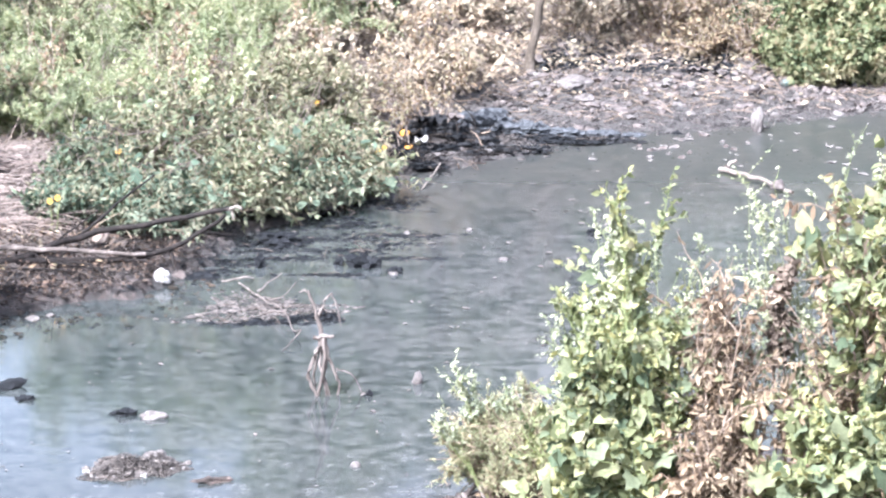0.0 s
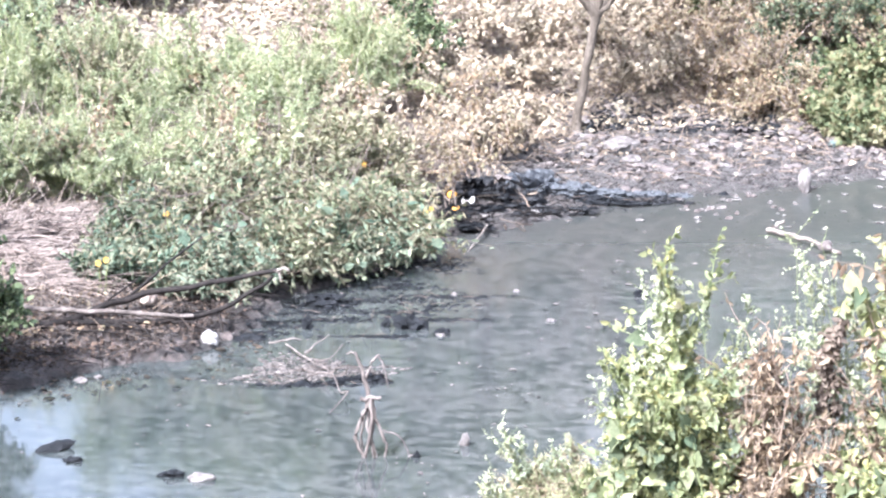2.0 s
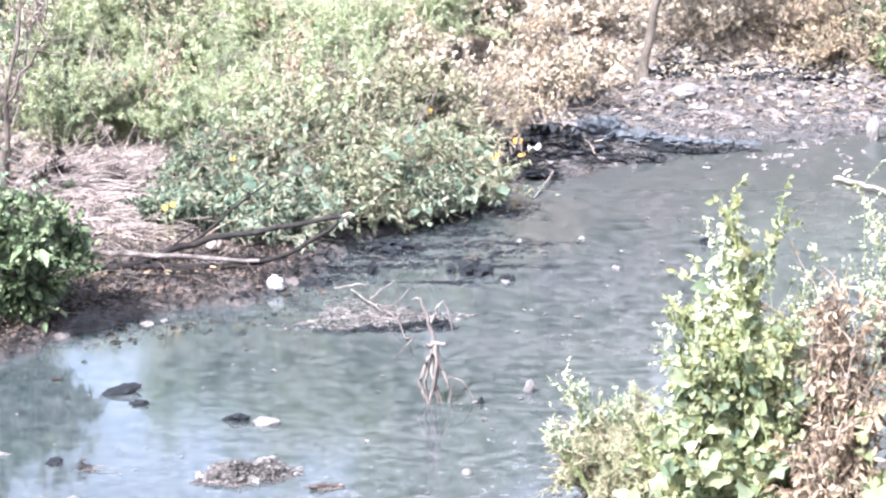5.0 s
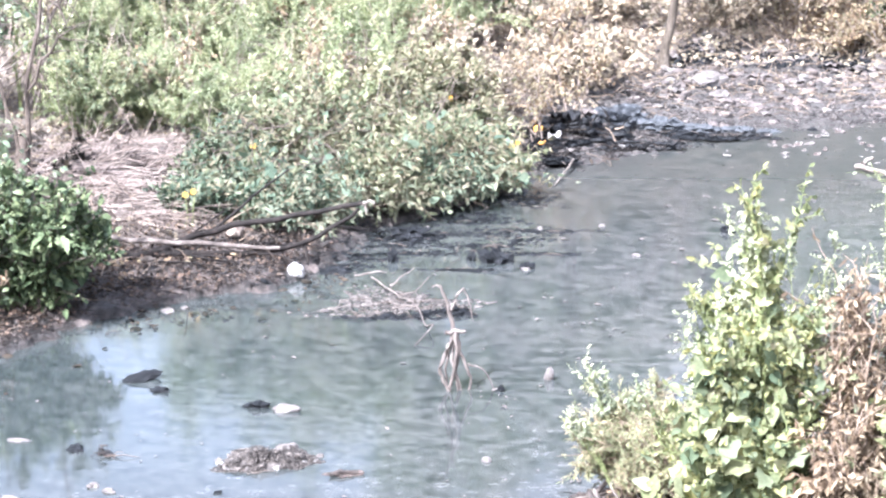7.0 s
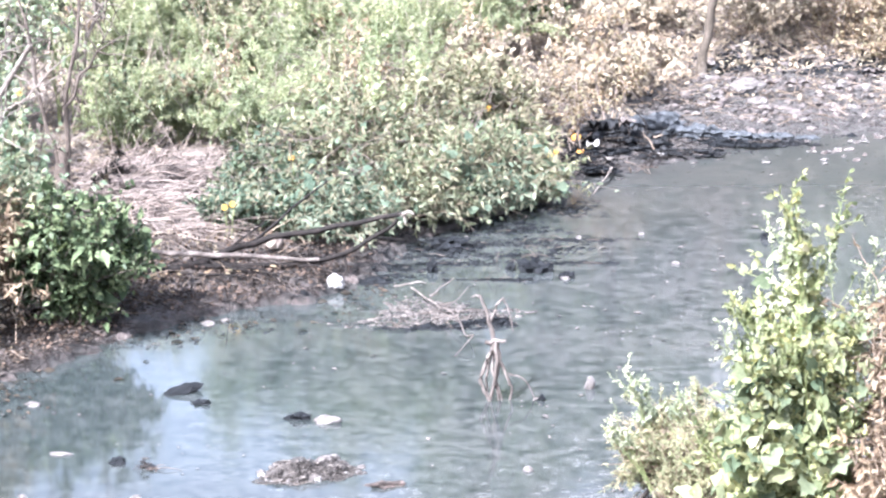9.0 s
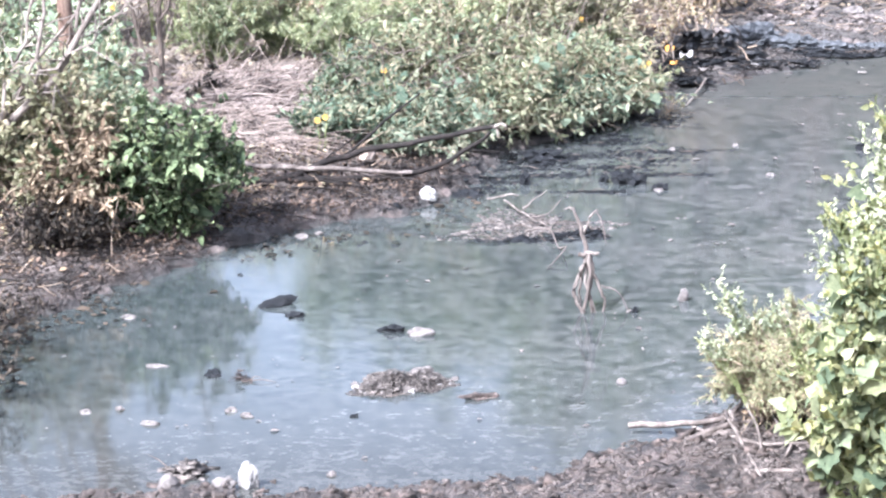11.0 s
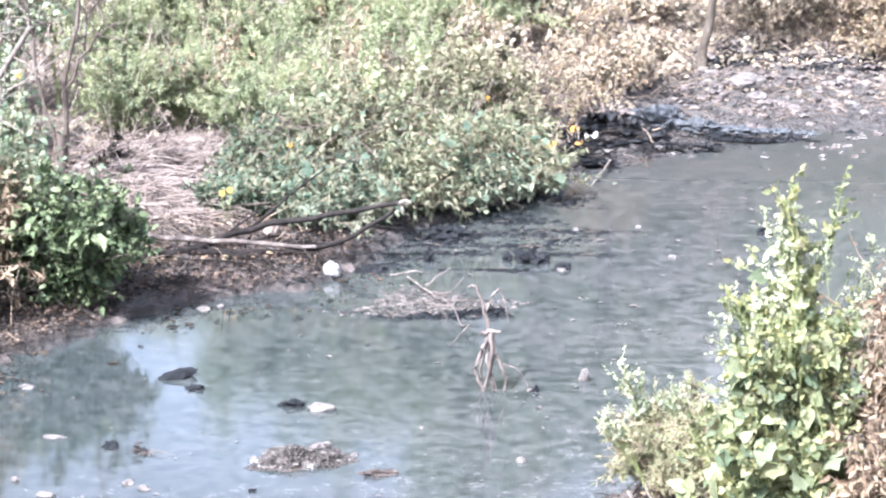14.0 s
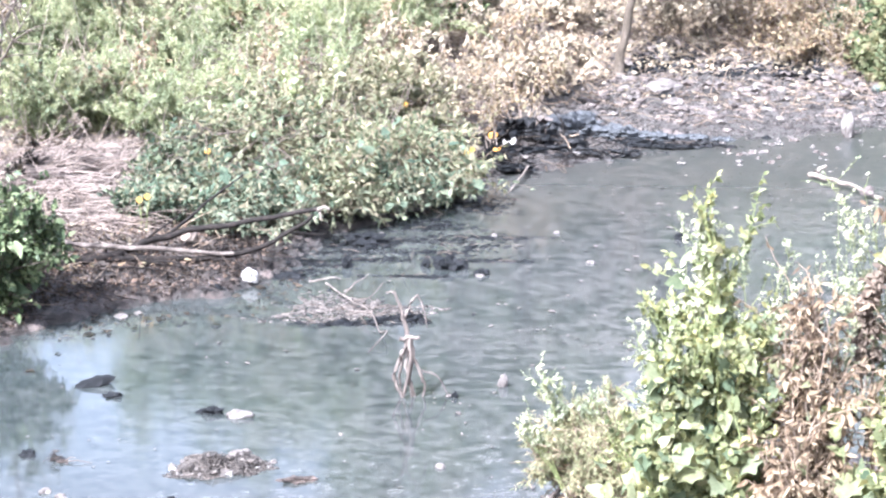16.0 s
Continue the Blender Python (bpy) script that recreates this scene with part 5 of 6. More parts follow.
# black film and rotten debris at the head of the pool
def film_heap():
    # one wide crumpled sheet, running out into torn folds
    for i, (x, y, sx, sy, sz) in enumerate([(0.5, 25.85, 0.72, 0.5, 0.34), (0.98, 25.8, 0.5, 0.4, 0.2), (1.4, 25.8, 0.5, 0.36, 0.13), (1.8, 25.82, 0.5, 0.3, 0.1), (2.15, 25.85, 0.4, 0.25, 0.07)]):
        lump("plastic_sheet", "crumpled wet blue-grey plastic sheet heaped on mud", "litter", over(x, y, -0.03), 60 + i, (sx, sy, sz), BLUE_FILM, 0.55, 6.0, "heap of plastic sheet", 0, 4, False)
    for i, (x, y, rx, ry, n, h, size) in enumerate([(1.1, 25.5, 0.55, 0.3, 520, 0.05, 0.05), (1.8, 25.6, 0.5, 0.25, 420, 0.04, 0.045), (0.2, 25.1, 0.4, 0.35, 700, 0.12, 0.055), (-0.35, 24.4, 0.35, 0.35, 620, 0.12, 0.05),
                                                 (0.35, 24.75, 0.5, 0.25, 560, 0.07, 0.05), (-0.2, 24.9, 0.35, 0.35, 620, 0.16, 0.055), (-0.25, 23.9, 0.25, 0.2, 300, 0.06, 0.045), (0.85, 24.9, 0.4, 0.2, 300, 0.04, 0.045)]):
        m = weed_mat("debris_heap", "heap of black film scraps and rotten stems", x, y, rx, ry, n, 60 + i, size, BLACK_FILM if i % 3 else MUD, h)
        m.location.z = over(x, y)[2]
    for i, (x, y, z, w, l, a) in enumerate([(-0.12, 24.9, 0.1, 0.34, 0.2, 20), (-0.3, 24.6, 0.08, 0.26, 0.18, -30), (0.12, 24.9, 0.06, 0.24, 0.18, 60)]):
        sheet_scrap("film_scrap", "torn flap of black plastic film on the heap", "litter", over(x, y, z), 640 + i, w, l, BLACK_FILM, "film on the heap", a, 0.5)
    for i, (x, y, z, w, l, m, label) in enumerate([(-0.23, 24.2, 0.1, 0.14, 0.09, WHITE, "white scrap of paper caught in the heap"), (0.13, 25.0, 0.2, 0.13, 0.2, PINK, "beige flap of plastic on the black heap"), (-0.37, 24.1, 0.1, 0.07, 0.07, ORANGE, "orange scrap of wrapper in the heap"),
                                                   (0.5, 24.6, 0.05, 0.08, 0.06, WHITE, "white scrap of paper caught in the heap"), (-0.05, 24.0, 0.06, 0.12, 0.06, PALE, "white scrap of paper caught in the heap")]):
        sheet_scrap("caught_scrap", label, "litter", over(x, y, z), 650 + i, w, l, m, "scraps in the heap", 40 * i, 0.6)
    rng = np.random.default_rng(66)
    for i in range(26):
        x, y = rng.uniform(-0.65, 0.7), rng.uniform(23.7, 25.3)
        a = np.array(over(x, y, rng.uniform(0.02, 0.22)))
        b = a + unit(rng.normal(0, 1, 3) * (1, 0.8, 0.4)) * rng.uniform(0.15, 0.5)
        b[2] = max(b[2], 0.02)
        limb_thing("stick", "thin stick caught in the black debris", "stick", [([tuple(a), tuple((a + b) / 2 + (0, 0, 0.03)), tuple(b)], 0.009, 0.004)], (DARK_WOOD, TWIG, DARK_WOOD, BARK)[i % 4], "shaft", 5, "sticks in the debris")
    limb_thing("stick", "pale bare stick reaching from the heap into water", "stick", [([(-0.03, 23.85, 0.08), (-0.12, 23.3, 0.05), (-0.23, 22.85, 0.0)], 0.014, 0.008)], PALE_BARK, "shaft", 6)
    for x, y, r in [(2.5, 25.38, 0.16), (2.61, 24.66, 0.14), (2.45, 25.0, 0.1), (3.3, 25.2, 0.14), (2.95, 25.9, 0.16)]:
        for k in range(4):
            q = rng.normal(0, r, 2)
            lump("plastic_scrap", "white scrap of plastic lying on grey silt", "litter", over(x + q[0], y + q[1], -0.01), 670 + k + int(10 * x), (rng.uniform(0.05, 0.1), rng.uniform(0.05, 0.1), 0.05), (PALE, PINK)[k % 2], 0.8, 3.0, "scraps on the silt", 30 * k, 2, False)


# ---- branches and roots ----
def limb_thing(name, label, category, lines, material, part="limb", sides=7, group=""):
    """A fallen branch: each limb a part, at its true place."""
    p0 = np.asarray(lines[0][0][0], float)
    ob = base_at(name, tuple(p0), label, category, group)
    for pts, r0, r1 in lines:
        p = np.asarray(pts, float) - p0
        k = max(3, 3 * len(p))
        t = np.linspace(0, len(p) - 1, k)
        q = np.stack([np.interp(t, np.arange(len(p)), p[:, a]) for a in range(3)], -1)
        q[1:-1] = (q[:-2] + 2 * q[1:-1] + q[2:]) / 4
        q[1:-1] += np.random.default_rng(k).normal(0, 0.15 * r0 + 0.003, q[1:-1].shape)
        part_of(part, mesh_of(part, *tubes([(q, np.linspace(r0, r1, k))], sides), material, True), ob)
    return ob


film_heap()

limb_thing("fallen_branch", "long dark wet branch with a pale broken tip", "branch", [
    ([(-4.25, 18.7, 0.2), (-3.7, 19.0, 0.22), (-3.2, 19.5, 0.33), (-2.58, 19.6, 0.43), (-1.88, 19.6, 0.55)], 0.04, 0.022),
    ([(-3.2, 19.5, 0.33), (-2.9, 19.8, 0.55), (-2.6, 20.1, 0.75)], 0.016, 0.008),
    ([(-3.55, 19.15, 0.25), (-3.3, 19.0, 0.2), (-2.7, 18.95, 0.12)], 0.015, 0.006)], DARK_WOOD)
limb_thing("fallen_branch", "thin dark curved branch resting on black mud", "branch", [
    ([(-3.9, 19.0, 0.2), (-3.3, 19.1, 0.2), (-2.8, 19.3, 0.16), (-2.4, 19.5, 0.2), (-2.15, 19.65, 0.32), (-1.92, 19.6, 0.5)], 0.03, 0.018),
    ([(-2.4, 19.5, 0.2), (-2.35, 19.35, 0.03)], 0.016, 0.01), ([(-3.9, 18.85, 0.2), (-3.4, 18.75, 0.22), (-2.85, 18.95, 0.1)], 0.014, 0.007),
    ([(-3.3, 19.1, 0.2), (-3.0, 18.85, 0.24), (-2.75, 18.7, 0.06)], 0.012, 0.006), ([(-3.6, 19.05, 0.22), (-3.3, 19.4, 0.36), (-3.1, 19.5, 0.5)], 0.012, 0.006),
    ([(-2.8, 19.3, 0.16), (-2.6, 19.15, 0.2), (-2.3, 19.1, 0.03)], 0.011, 0.005), ([(-2.4, 19.5, 0.2), (-2.2, 19.9, 0.26), (-1.9, 20.1, 0.2)], 0.012, 0.006)], DARK_WOOD)
limb_thing("bleached_pole", "pale bleached branch lying along the mud", "branch", [
    ([(-4.2, 19.1, 0.34), (-3.7, 19.12, 0.31), (-3.1, 19.2, 0.26), (-2.6, 19.35, 0.2)], 0.028, 0.018)], ROOT)
limb_thing("broken_tip", "pale splintered end of a branch over the water", "branch", [
    ([(-1.9, 19.6, 0.55), (-1.83, 19.58, 0.57), (-1.77, 19.57, 0.56)], 0.02, 0.012), ([(-1.87, 19.6, 0.55), (-1.85, 19.58, 0.46)], 0.014, 0.007)], PALE_BARK)


def root_stump():
    rng = np.random.default_rng(9)
    lines = []
    for a, b, c, r in [((-0.01, 0.0, 0.4), (-0.06, 0.0, 0.29), (-0.13, -0.02, 0.15), 0.021), ((-0.13, -0.02, 0.15), (-0.1, -0.03, 0.06), (-0.03, -0.05, -0.04), 0.017), ((0.0, -0.01, 0.4), (0.01, -0.03, 0.22), (-0.06, -0.04, -0.03), 0.018),
                       ((0.01, 0.0, 0.39), (0.03, 0.0, 0.26), (0.1, 0.0, 0.13), 0.018), ((0.1, 0.0, 0.13), (0.13, 0.0, 0.06), (0.09, -0.02, -0.04), 0.013), ((-0.01, 0.02, 0.4), (-0.04, 0.02, 0.2), (0.06, -0.03, -0.04), 0.015),
                       ((0.03, 0.0, 0.26), (-0.01, -0.02, 0.12), (0.03, -0.04, -0.04), 0.012), ((-0.05, 0.04, 0.3), (-0.09, 0.06, 0.12), (-0.07, 0.04, -0.04), 0.012)]:
        lines.append(([tuple(np.array([-0.865, 15.9, 0]) + np.array(q) * (0.9, 1, 1.1)) for q in (a, b, c)], r * 0.95, r * 0.6))
    lines.append(([(-0.87, 15.9, 0.4), (-0.91, 15.95, 0.57), (-0.98, 16.0, 0.76)], 0.02, 0.01))
    lines.append(([(-0.91, 15.95, 0.57), (-0.86, 16.0, 0.68), (-0.81, 16.0, 0.74)], 0.014, 0.007))
    lines.append(([(-0.81, 16.0, 0.74), (-0.77, 16.0, 0.64), (-0.74, 15.95, 0.5)], 0.007, 0.004))
    lines.append(([(-0.98, 16.0, 0.76), (-1.05, 16.0, 0.75)], 0.009, 0.005))
    lines.append(([(-0.78, 15.9, 0.2), (-0.66, 15.9, 0.16), (-0.57, 15.9, -0.03)], 0.006, 0.004))
    lines.append(([(-0.94, 15.88, 0.44), (-0.79, 15.88, 0.45)], 0.018, 0.012))
    limb_thing("uprooted_stump", "pale peeled root stump standing upside down in water", "stump", lines, ROOT, "root")
    lump("mud_clump", "small black lump on a root end", "mud", (-0.54, 15.88, -0.02), 81, (0.05, 0.05, 0.07), MUD, 0.85, 4.0, smooth=False)


root_stump()


def mud_raft():
    weed_mat("mud_raft", "flat brown mat of rotting mud and weed in the water", -1.5, 18.25, 0.62, 0.42, 1700, 90, 0.022, CRUST, 0.01)
    weed_mat("mud_raft", "dark ragged rim of a floating weed mat", -1.45, 17.85, 0.5, 0.1, 220, 91, 0.03, MUD, 0.012)
    weed_mat("mud_raft", "dark hump of wet mud behind the stump", -1.02, 17.98, 0.2, 0.1, 160, 92, 0.04, MUD, 0.06)
    weed_mat("mud_raft", "black silt shoal breaking the shallow water", -1.55, 20.55, 0.4, 0.2, 220, 93, 0.035, MUD, 0.03)
    weed_mat("mud_raft", "black silt shoal breaking the shallow water", -0.6, 20.7, 0.5, 0.35, 160, 94, 0.028, MUD, 0.004)
    weed_mat("mud_raft", "black silt shoal breaking the shallow water", -2.1, 19.45, 0.3, 0.2, 160, 95, 0.035, MUD, 0.01)
    # black mats: partly silt, partly the bush's dark underside reflected, put into colour
    for k, (x, y, rx, ry) in enumerate([(-1.95, 19.75, 0.42, 0.1), (-1.35, 20.0, 0.5, 0.1), (-0.85, 20.3, 0.5, 0.12), (-1.7, 20.25, 0.45, 0.12), (-0.4, 20.0, 0.4, 0.08), (-2.2, 19.95, 0.3, 0.1), (-1.1, 20.75, 0.55, 0.14), (-1.0, 19.4, 0.35, 0.06), (-0.3, 20.9, 0.5, 0.1)]):
        weed_mat("silt_reflection_streak", "thin black streak for silt and the dark bush reflection at the water surface", x, y, rx, ry, 260, 130 + k, 0.02, MUD, 0.006)
    for k, (x, y, rx, ry) in enumerate([(-0.95, 21.35, 0.45, 0.3), (-0.45, 22.2, 0.4, 0.35)]):
        weed_mat("mud_raft", "black silt shoal breaking the shallow water", x, y, rx, ry, 240, 110 + k, 0.028, MUD, 0.008)
    weed_mat("mud_raft", "crust of drying sludge on the low mound", -2.07, 14.24, 0.29, 0.19, 4200, 96, 0.011, CRUST, 0.13, False)
    weed_mat("mud_raft", "crust of drying sludge on the low mound", -1.9, 14.34, 0.16, 0.14, 1100, 97, 0.011, CRUST, 0.12, False)
    weed_mat("mud_raft", "clump of reedy weed and mud near floating scraps", -3.15, 14.35, 0.07, 0.06, 110, 98, 0.014, BROWN_MUD, 0.1)
    weed_mat("mud_raft", "brown mud hump at the near shore", -3.14, 12.66, 0.12, 0.12, 220, 99, 0.025, CRUST, 0.1)
    limb_thing("dead_twigs", "pale forked dead branch lying on a mud mat", "branch", [
        ([(-1.75, 18.9, 0.06), (-1.55, 18.4, 0.08), (-1.28, 18.0, 0.05), (-1.2, 17.6, 0.0)], 0.009, 0.005), ([(-1.55, 18.4, 0.12), (-1.35, 18.5, 0.25)], 0.008, 0.004),
        ([(-1.45, 18.2, 0.1), (-1.3, 18.05, 0.16), (-1.2, 18.1, 0.28)], 0.007, 0.004), ([(-1.9, 18.95, 0.06), (-1.7, 18.85, 0.12), (-1.62, 18.9, 0.1)], 0.01, 0.006),
        ([(-1.28, 18.0, 0.06), (-1.5, 17.95, 0.05)], 0.01, 0.006), ([(-1.2, 17.6, 0.0), (-1.1, 17.3, 0.1), (-1.25, 17.0, 0.0)], 0.007, 0.004)], ROOT)


mud_raft()


def shore_sticks():
    rows = [([(-0.5, 13.35, 0.06), (-0.2, 13.33, 0.08), (0.15, 13.35, 0.1), (0.5, 13.6, 0.3)], 0.022, 0.014, ROOT), ([(-0.22, 12.97, 0.07), (0.0, 13.1, 0.12), (0.16, 13.2, 0.13), (0.5, 13.2, 0.2)], 0.024, 0.016, ROOT),
            ([(0.12, 13.4, 0.14), (0.28, 12.97, 0.12), (0.56, 12.52, 0.1)], 0.016, 0.009, ROOT), ([(0.1, 13.2, 0.2), (0.2, 12.8, 0.14), (0.34, 12.2, 0.08)], 0.014, 0.008, ROOT),
            ([(0.2, 12.5, 0.1), (0.45, 12.45, 0.12), (0.75, 12.35, 0.12)], 0.018, 0.01, ROOT), ([(0.3, 13.3, 0.35), (0.42, 12.9, 0.2), (0.62, 12.6, 0.1)], 0.012, 0.007, ROOT), ([(0.1, 13.35, 0.1), (0.3, 13.45, 0.3), (0.5, 13.5, 0.42)], 0.016, 0.01, ROOT), ([(0.0, 13.0, 0.1), (0.12, 12.8, 0.12), (0.18, 12.5, 0.08)], 0.012, 0.008, ROOT), ([(0.22, 13.1, 0.3), (0.3, 12.85, 0.2), (0.3, 12.6, 0.1)], 0.01, 0.006, ROOT), ([(0.1, 13.0, 0.12), (0.35, 12.75, 0.16), (0.6, 12.7, 0.2)], 0.013, 0.008, ROOT), ([(0.3, 12.4, 0.08), (0.48, 12.7, 0.16), (0.55, 13.0, 0.3)], 0.012, 0.007, ROOT), ([(-0.1, 13.3, 0.07), (0.15, 12.95, 0.14), (0.4, 12.7, 0.14)], 0.012, 0.007, ROOT), ([(0.15, 13.25, 0.1), (0.34, 12.78, 0.1), (0.56, 12.51, 0.1), (0.66, 12.32, 0.1)], 0.014, 0.009, ROOT), ([(0.16, 12.97, 0.1), (0.22, 12.51, 0.1), (0.29, 12.18, 0.1)], 0.012, 0.008, ROOT), ([(0.26, 12.37, 0.1), (0.49, 12.33, 0.1), (0.67, 12.26, 0.1)], 0.013, 0.008, ROOT), ([(-0.22, 12.9, 0.1), (0.01, 13.11, 0.1), (0.19, 13.11, 0.1)], 0.02, 0.012, ROOT), ([(0.18, 13.16, 0.1), (0.46, 13.46, 0.1), (0.68, 13.77, 0.1)], 0.013, 0.008, ROOT), ([(0.13, 13.36, 0.1), (0.31, 13.02, 0.1), (0.62, 12.78, 0.1)], 0.01, 0.006, ROOT)]
    for p, a, b, m in rows:
        limb_thing("stick", "bare weathered stick lying on the near mud", "stick", [(p, a, b)], m, "shaft", 6, "sticks on the near mud")
    limb_thing("stick", "long pale stick lying on the brown shore", "stick", [([(-5.5, 15.75, 0.08), (-5.1, 15.95, 0.07), (-4.8, 16.1, 0.05)], 0.016, 0.01)], ROOT, "shaft", 6)
    limb_thing("stick", "short pale stick jutting from the leafy shore", "stick", [([(-5.45, 16.5, 0.2), (-5.2, 16.3, 0.12)], 0.014, 0.01)], ROOT, "shaft", 6)


shore_sticks()
limb_thing("drift_log", "pale mud-stained log lying in the shallows", "log", [([(2.95, 23.75, 0.04), (3.15, 23.4, 0.06), (3.35, 22.95, 0.07), (3.55, 22.6, 0.04)], 0.03, 0.018), ([(3.0, 23.7, 0.08), (3.12, 23.75, 0.14)], 0.025, 0.018)], PALE_BARK)
lump("mud_clump", "pale mud clod sitting on the log end", "mud", (3.42, 22.75, 0.05), 83, (0.13, 0.13, 0.1), PINK, 0.6, 2.5)


def bare_tree(x, y, seed, ends, label, bark=PALE_BARK):
    rng = np.random.default_rng(seed)
    ob = base_at("bare_tree", spot(x, y), label, "tree")
    for a, b, r in ends:
        p = curve(rng, a, b, (rng.normal(0, 0.06), 0, -0.05), 0.03, 9)
        part_of("limb", mesh_of("limb", *tubes([(p, np.linspace(r, r * 0.45, 9))], 7), bark, True), ob)
        twigs = []
        at, tan = on_line(p, rng.uniform(0.25, 1, 16))
        for q, d in zip(at, tan):
            e = q + unit(d * 0.6 + rng.normal(0, 0.6, 3)) * rng.uniform(0.2, 0.5)
            twigs.append((curve(rng, q, e, (0, 0, 0.03), 0.01, 5), np.linspace(0.008, 0.003, 5)))
        tagged(part_of("twig_tangle", mesh_of("twig_tangle", *tubes(twigs, 4), bark, True), ob), kind="stuff")
    part_of("trunk", mesh_of("trunk", *tubes([(curve(rng, (0, 0, -0.1), (0.05, 0.05, 0.4), (0, 0, 0), 0.01, 5), np.linspace(0.09, 0.06, 5))], 8), BARK, True), ob)


bare_tree(-6.2, 17.4, 17, [((0.1, 0.0, 0.2), (1.65, 0.1, 2.0), 0.044), ((0.1, 0.05, 0.25), (1.45, 0.25, 2.1), 0.022), ((0.5, 0.05, 0.7), (1.0, 0.2, 2.2), 0.018), ((0.7, 0.0, 0.95), (1.75, 0.0, 1.75), 0.014), ((0.0, 0.0, 0.3), (0.2, 0.1, 2.3), 0.016), ((0.05, 0.1, 0.2), (0.4, 0.2, 2.4), 0.026), ((0.0, 0.05, 0.1), (0.75, 0.3, 2.5), 0.028), ((0.0, 0.0, 0.2), (-0.5, 0.2, 2.4), 0.026),
                           ((0.9, 0.05, 1.15), (0.95, 0.1, 2.5), 0.018), ((1.2, 0.1, 1.5), (1.35, 0.0, 2.4), 0.016)], "small leafless tree with pale slanting branches")
bare_tree(-5.2, 20.6, 18, [((0, 0, 0.1), (0.35, 0.1, 2.2), 0.03), ((0.02, 0, 0.2), (-0.3, 0.1, 2.0), 0.022), ((0.1, 0, 0.8), (0.6, 0, 1.9), 0.016)], "thin leafless sapling with dark brown branches", BARK)
bare_tree(-6.6, 23.2, 19, [((0, 0, 0.1), (0.3, 0.1, 2.4), 0.03), ((0.02, 0, 0.2), (-0.5, 0.1, 2.2), 0.025), ((0.1, 0, 0.8), (0.8, 0, 1.9), 0.018)], "thin leafless sapling among grey-green bushes")
bare_tree(-6.6, 26.6, 20, [((0, 0, 0.1), (0.2, 0.1, 2.4), 0.035), ((0.02, 0, 0.2), (-0.4, 0.1, 2.2), 0.03)], "pale leafless sapling on the far bank")

bare_tree(-5.75, 23.9, 21, [((0, 0, 0.1), (0.5, 0.1, 2.5), 0.026), ((0.02, 0, 0.2), (-0.3, 0.1, 2.3), 0.022), ((0.1, 0, 0.7), (0.75, 0, 2.2), 0.016), ((0.0, 0, 0.5), (0.1, 0, 2.4), 0.014)], "pale leafless sapling before the feathery bushes")


def dry_thicket():
    for i, (x, y, h) in enumerate([(-4.68, 20.9, 0.5), (-4.75, 20.5, 0.28)]):
        shrub("dry_weed", "dark withered weed standing on the straw heap", "weed", spot(x, y), 240 + i, h, 0.1, 0.1, 3, 8, 0.1, 6, 0.06, L_ROT, DARK_WOOD, BLADE_OVAL, "withered weeds", start=0.3, low=0.8, thick=0.01)


dry_thicket()


def straw_heap():
    """A bleached heap of flattened straw on the left bank."""
    rng = np.random.default_rng(251)
    n = 3000
    a, r = rng.uniform(0, 2 * np.pi, n), np.sqrt(rng.uniform(0, 1, n))
    x, y = -4.35 + 0.9 * r * np.cos(a), 20.9 + 1.5 * r * np.sin(a)
    z = height_at(x, y) + 0.16 * (1 - r * r) * rng.uniform(0.6, 1, n)
    p = np.stack([x, y, z], -1)
    d = unit(rng.normal(0, 0.9, p.shape) * (1, 1, 0.25) + (1.0, -0.05, -0.05))
    e = p + d * rng.uniform(0.2, 0.6, (n, 1))
    e[:, 2] = np.maximum(e[:, 2], height_at(e[:, 0], e[:, 1]) + 0.01)
    lines = [(np.stack([u, (u + v) / 2 + (0, 0, 0.02), v]), (0.006, 0.005, 0.003)) for u, v in zip(p, e)]
    cover("straw_heap", "bleached heap of flattened dry straw on the bank", "straw", mesh_of("straw_heap", *tubes(lines, 3), DULL_STRAW))


straw_heap()


# where each blossom hangs
FLOWERS = [(-3.53, 19.90, 0.56), (-3.46, 19.90, 0.59), (-3.05, 20.90, 0.81), (-0.62, 22.85, 0.46), (-0.68, 22.9, 0.42), (-5.37, 20.0, 1.6), (-1.35, 23.8, 0.75)]


def yellow_flowers():
    rng = np.random.default_rng(261)
    for x, y, top in FLOWERS:
        px, py, pz = spot(x, y)
        dz = max(top - pz, 0.1)
        ob = base_at("yellow_flower", (px, py, pz), "single yellow flower on a thin stalk", "flower", "yellow flowers")
        part_of("stalk", mesh_of("stalk", *tubes([(curve(rng, (0, 0, -0.03), (0.02, -0.03, dz), (0.02, 0, 0), 0.006, 6), np.linspace(0.006, 0.004, 6))], 5), GREEN_STEM, True), ob)
        k = 7
        a = np.arange(k) * 2 * np.pi / k
        d = np.stack([np.cos(a), 0.4 * np.sin(a) - 0.3, np.sin(a)], -1)
        blossom = part_of("blossom", lump_mesh("blossom", 5, (0.022, 0.022, 0.018), L_YELLOW, 0.1, 2.0, 2), ob)
        blossom.location = (0.02, -0.03, dz)
        for q in range(k):
            part_of("petal", mesh_of("petal", *blades(np.zeros((1, 3)), d[q:q + 1], np.array([[0, -1.0, 0.3]]), np.full(1, 0.034), BLADE_OVAL), L_YELLOW), blossom)


yellow_flowers()


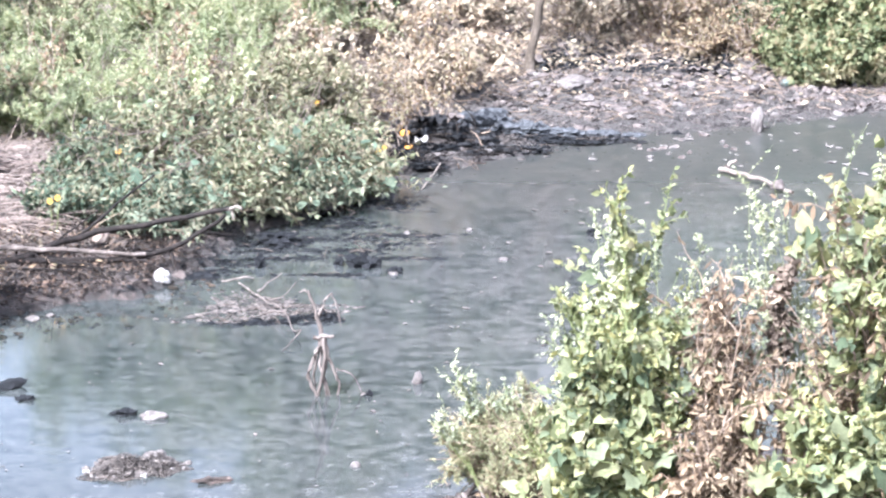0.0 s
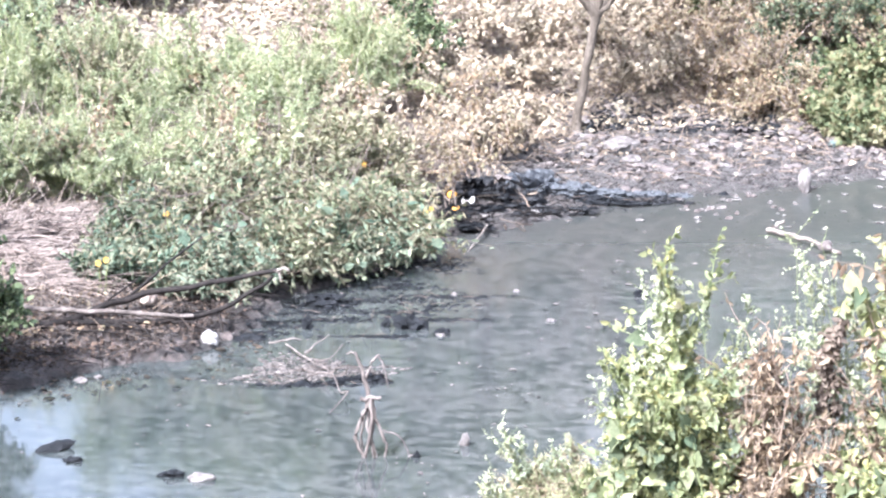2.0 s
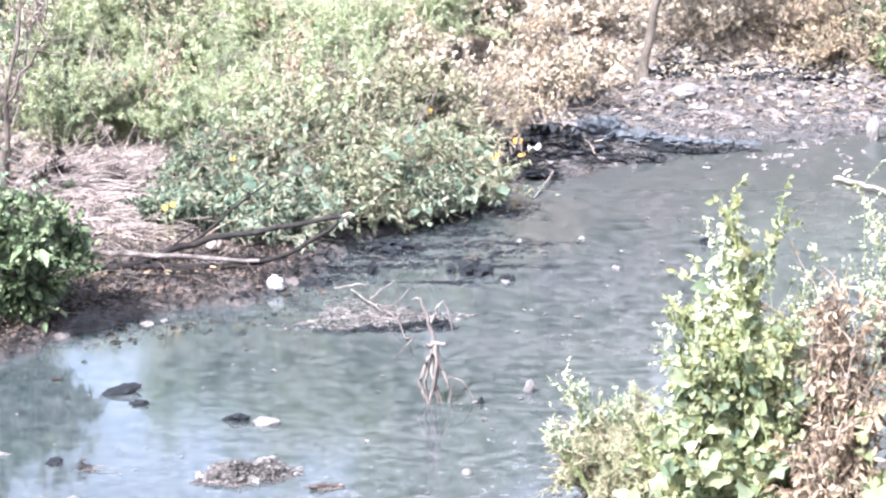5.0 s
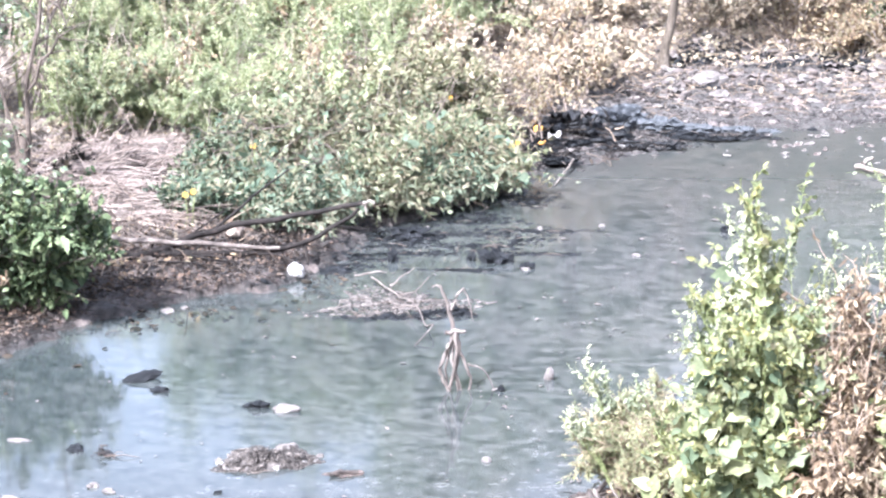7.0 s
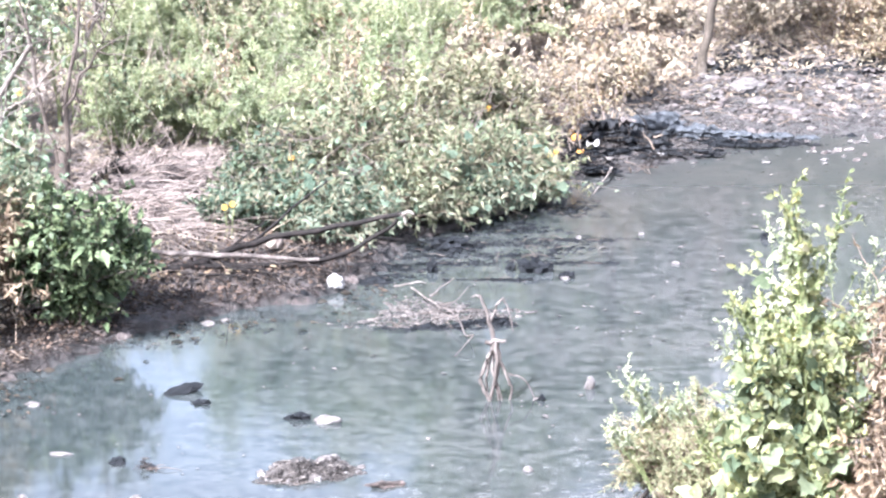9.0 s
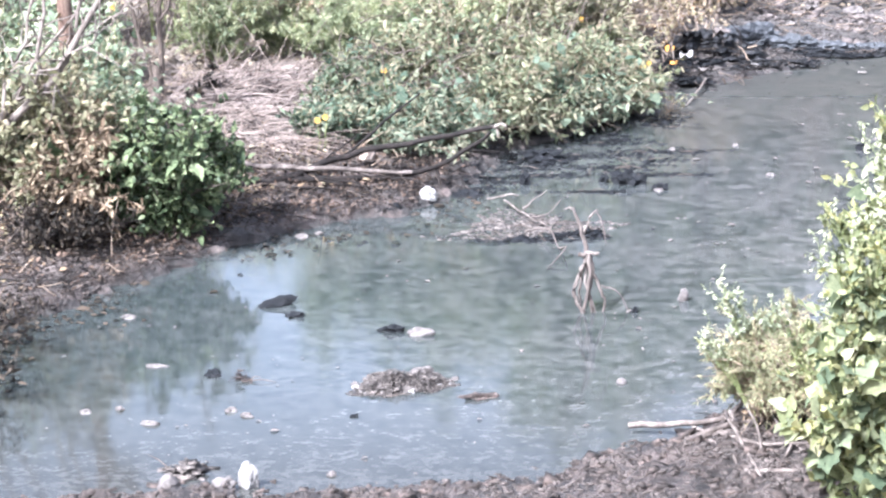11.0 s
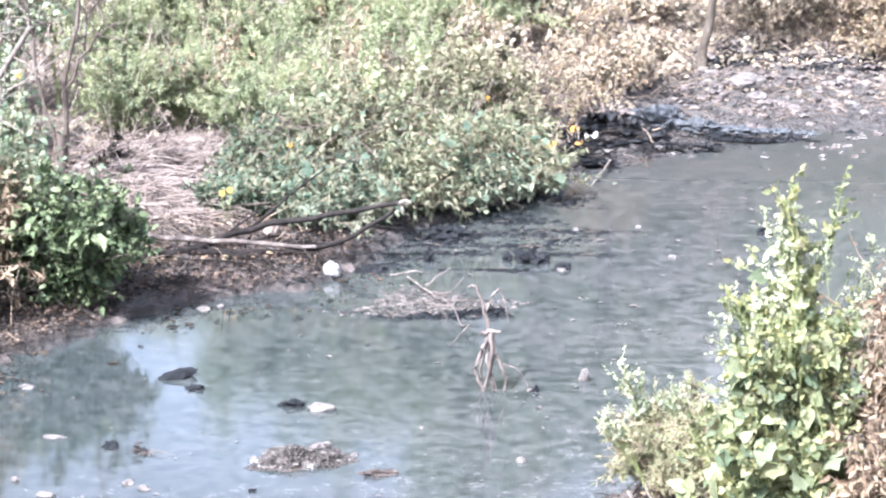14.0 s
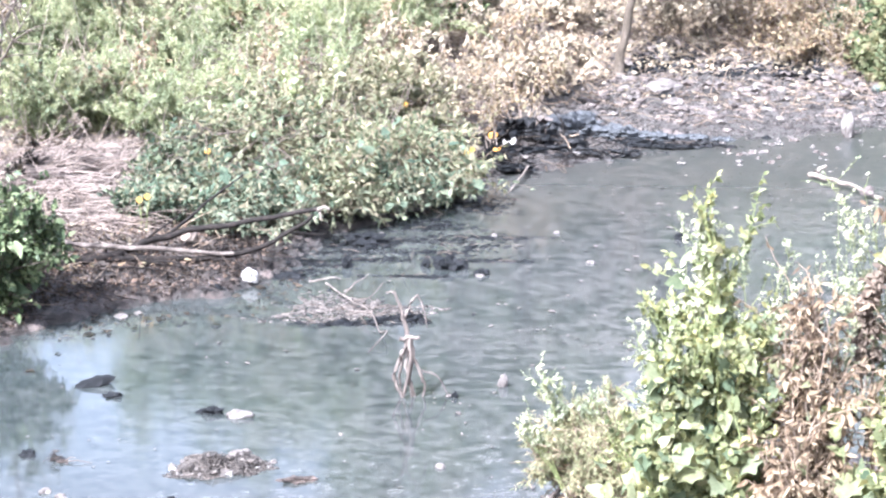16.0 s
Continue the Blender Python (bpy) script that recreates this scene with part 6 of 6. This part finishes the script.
# ---- trees behind the bank, seen mirrored in the water ----
def bank_tree(place, seed, height, radius, label, thick=22, limbs=9, lowest=4):
    rng = np.random.default_rng(seed)
    ob = base_at("bank_tree", place, label, "tree", "trees behind the bank")
    top = height * 0.55
    tr = curve(rng, (0, 0, -0.2), (rng.normal(0, 0.2), rng.normal(0, 0.2), top), (0.1, 0, 0), 0.04, 8)
    part_of("trunk", mesh_of("trunk", *tubes([(tr, np.linspace(0.11, 0.07, 8))], 8), BARK, True), ob)
    side = []
    for _ in range(limbs):
        a = rng.uniform(0, 2 * np.pi)
        q = tr[rng.integers(lowest, 8)]
        e = np.array([radius * math.cos(a), radius * math.sin(a), max(q[2] + 0.3, height * rng.uniform(0.12 * lowest, 1.0))])
        p = curve(rng, q, e, (0, 0, 0.2), 0.05, 7)
        part_of("limb", mesh_of("limb", *tubes([(p, np.linspace(0.05, 0.012, 7))], 6), BARK, True), ob)
        at, tan = on_line(p, rng.uniform(0.35, 1, 22))
        for s0, d in zip(at, tan):
            g = unit(d * 0.4 + rng.normal(0, 0.7, 3)) * rng.uniform(0.3, 0.8)
            side.append((curve(rng, s0, s0 + g, (0, 0, 0.05), 0.02, 4), np.linspace(0.01, 0.003, 4)))
    part_of("crown", mesh_of("crown", *blades(*leaves_on(rng, side, thick * 0.6, 0.17), BLADE_SMALL), L_BLUE), ob)


for k, (x, y, h, r) in enumerate([(-0.6, 35.4, 1.9, 1.0), (0.8, 35.2, 2.2, 1.1), (2.2, 35.4, 2.3, 1.1), (3.6, 35.2, 2.1, 1.1), (5.0, 35.5, 2.3, 1.1), (6.4, 35.3, 2.2, 1.1), (7.8, 35.5, 2.3, 1.1), (0.1, 36.3, 2.8, 1.1), (1.5, 36.3, 2.8, 1.1), (2.9, 36.4, 2.9, 1.1), (4.3, 36.3, 2.8, 1.1), (5.7, 36.4, 2.9, 1.1)]):
    shrub("hedge_bush", "grey-green bush on top of the bank", "bush", spot(x, y), 560 + k, h, r, 0.8, 26, 14, 0.4, 14, 0.14, L_BLUE, BARK, BLADE_SMALL, "trees behind the bank", start=0.05)
for k, (x, y, h, r) in enumerate([(-5.3, 33.8, 3.6, 0.9), (-4.3, 34.3, 4.0, 1.0), (-3.2, 33.8, 4.5, 1.1), (-2.2, 34.3, 5.2, 1.2), (-1.2, 33.8, 5.8, 1.3), (-0.2, 34.3, 5.6, 1.2), (4.5, 37.0, 4.8, 1.8), (7.0, 36.0, 5.0, 1.8), (1.5, 38.0, 5.0, 1.8), (3.0, 39.0, 5.2, 1.9), (5.8, 38.5, 5.2, 1.9), (0.0, 37.0, 4.6, 1.6), (0.9, 36.2, 4.6, 1.5), (2.4, 36.4, 4.8, 1.5), (6.4, 40.0, 5.5, 2.0), (3.8, 38.0, 5.2, 1.8), (9.5, 37.0, 5.0, 1.9), (-11.5, 27.0, 5.0, 1.8), (-12.5, 23.0, 5.5, 1.8)]):
    bank_tree(spot(x, y), 500 + k, h, r, "grey-green tree on top of the bank", 34 if x > -0.5 else 24, 15 if x > -0.5 else 17, 1 if x > -6 else 5)


# dry tufts that hang out over the water's edge
for i, (x, y, h, r) in enumerate([(-0.72, 22.45, 0.22, 0.25)]):
    shrub("dry_tuft", "pale dry tuft drooping at the water edge", "grass", spot(x, y), 270 + i, h, r, r, 16, 8, 0.2, 4, 0.06, L_DRY, TWIG, BLADE_NARROW, "dry tufts", start=0.2, thick=0.006, droop=0.6)


def shaggy_trunk():
    """A tree trunk hung with dry leaves and flakes of bark."""
    rng = np.random.default_rng(23)
    ob = base_at("old_tree", spot(-5.6, 19.0), "reddish-brown shaggy tree trunk hung with dry leaves", "tree")
    p = curve(rng, (0, 0, -0.1), (0.1, 0.1, 3.2), (0.06, 0, 0), 0.015, 12)
    part_of("trunk", mesh_of("trunk", *tubes([(p, np.linspace(0.075, 0.05, 12))], 10), RED_BARK, True), ob)
    limbs = []
    for a, b in [((0.06, 0.05, 1.9), (0.9, 0.2, 3.4)), ((0.06, 0.05, 2.2), (-0.8, 0.3, 3.6)), ((0.08, 0.08, 2.8), (0.4, 0.6, 4.0))]:
        q = curve(rng, a, b, (0, 0, 0.1), 0.03, 7)
        part_of("limb", mesh_of("limb", *tubes([(q, np.linspace(0.03, 0.01, 7))], 6), RED_BARK, True), ob)
        limbs.append((q, None))
    part_of("foliage", mesh_of("foliage", *blades(*leaves_on(rng, [(p[4:], None)] * 6 + limbs * 5, 22, 0.09, droop=1.2, flat=0.2), BLADE_CURL), L_RUST), ob)


shaggy_trunk()
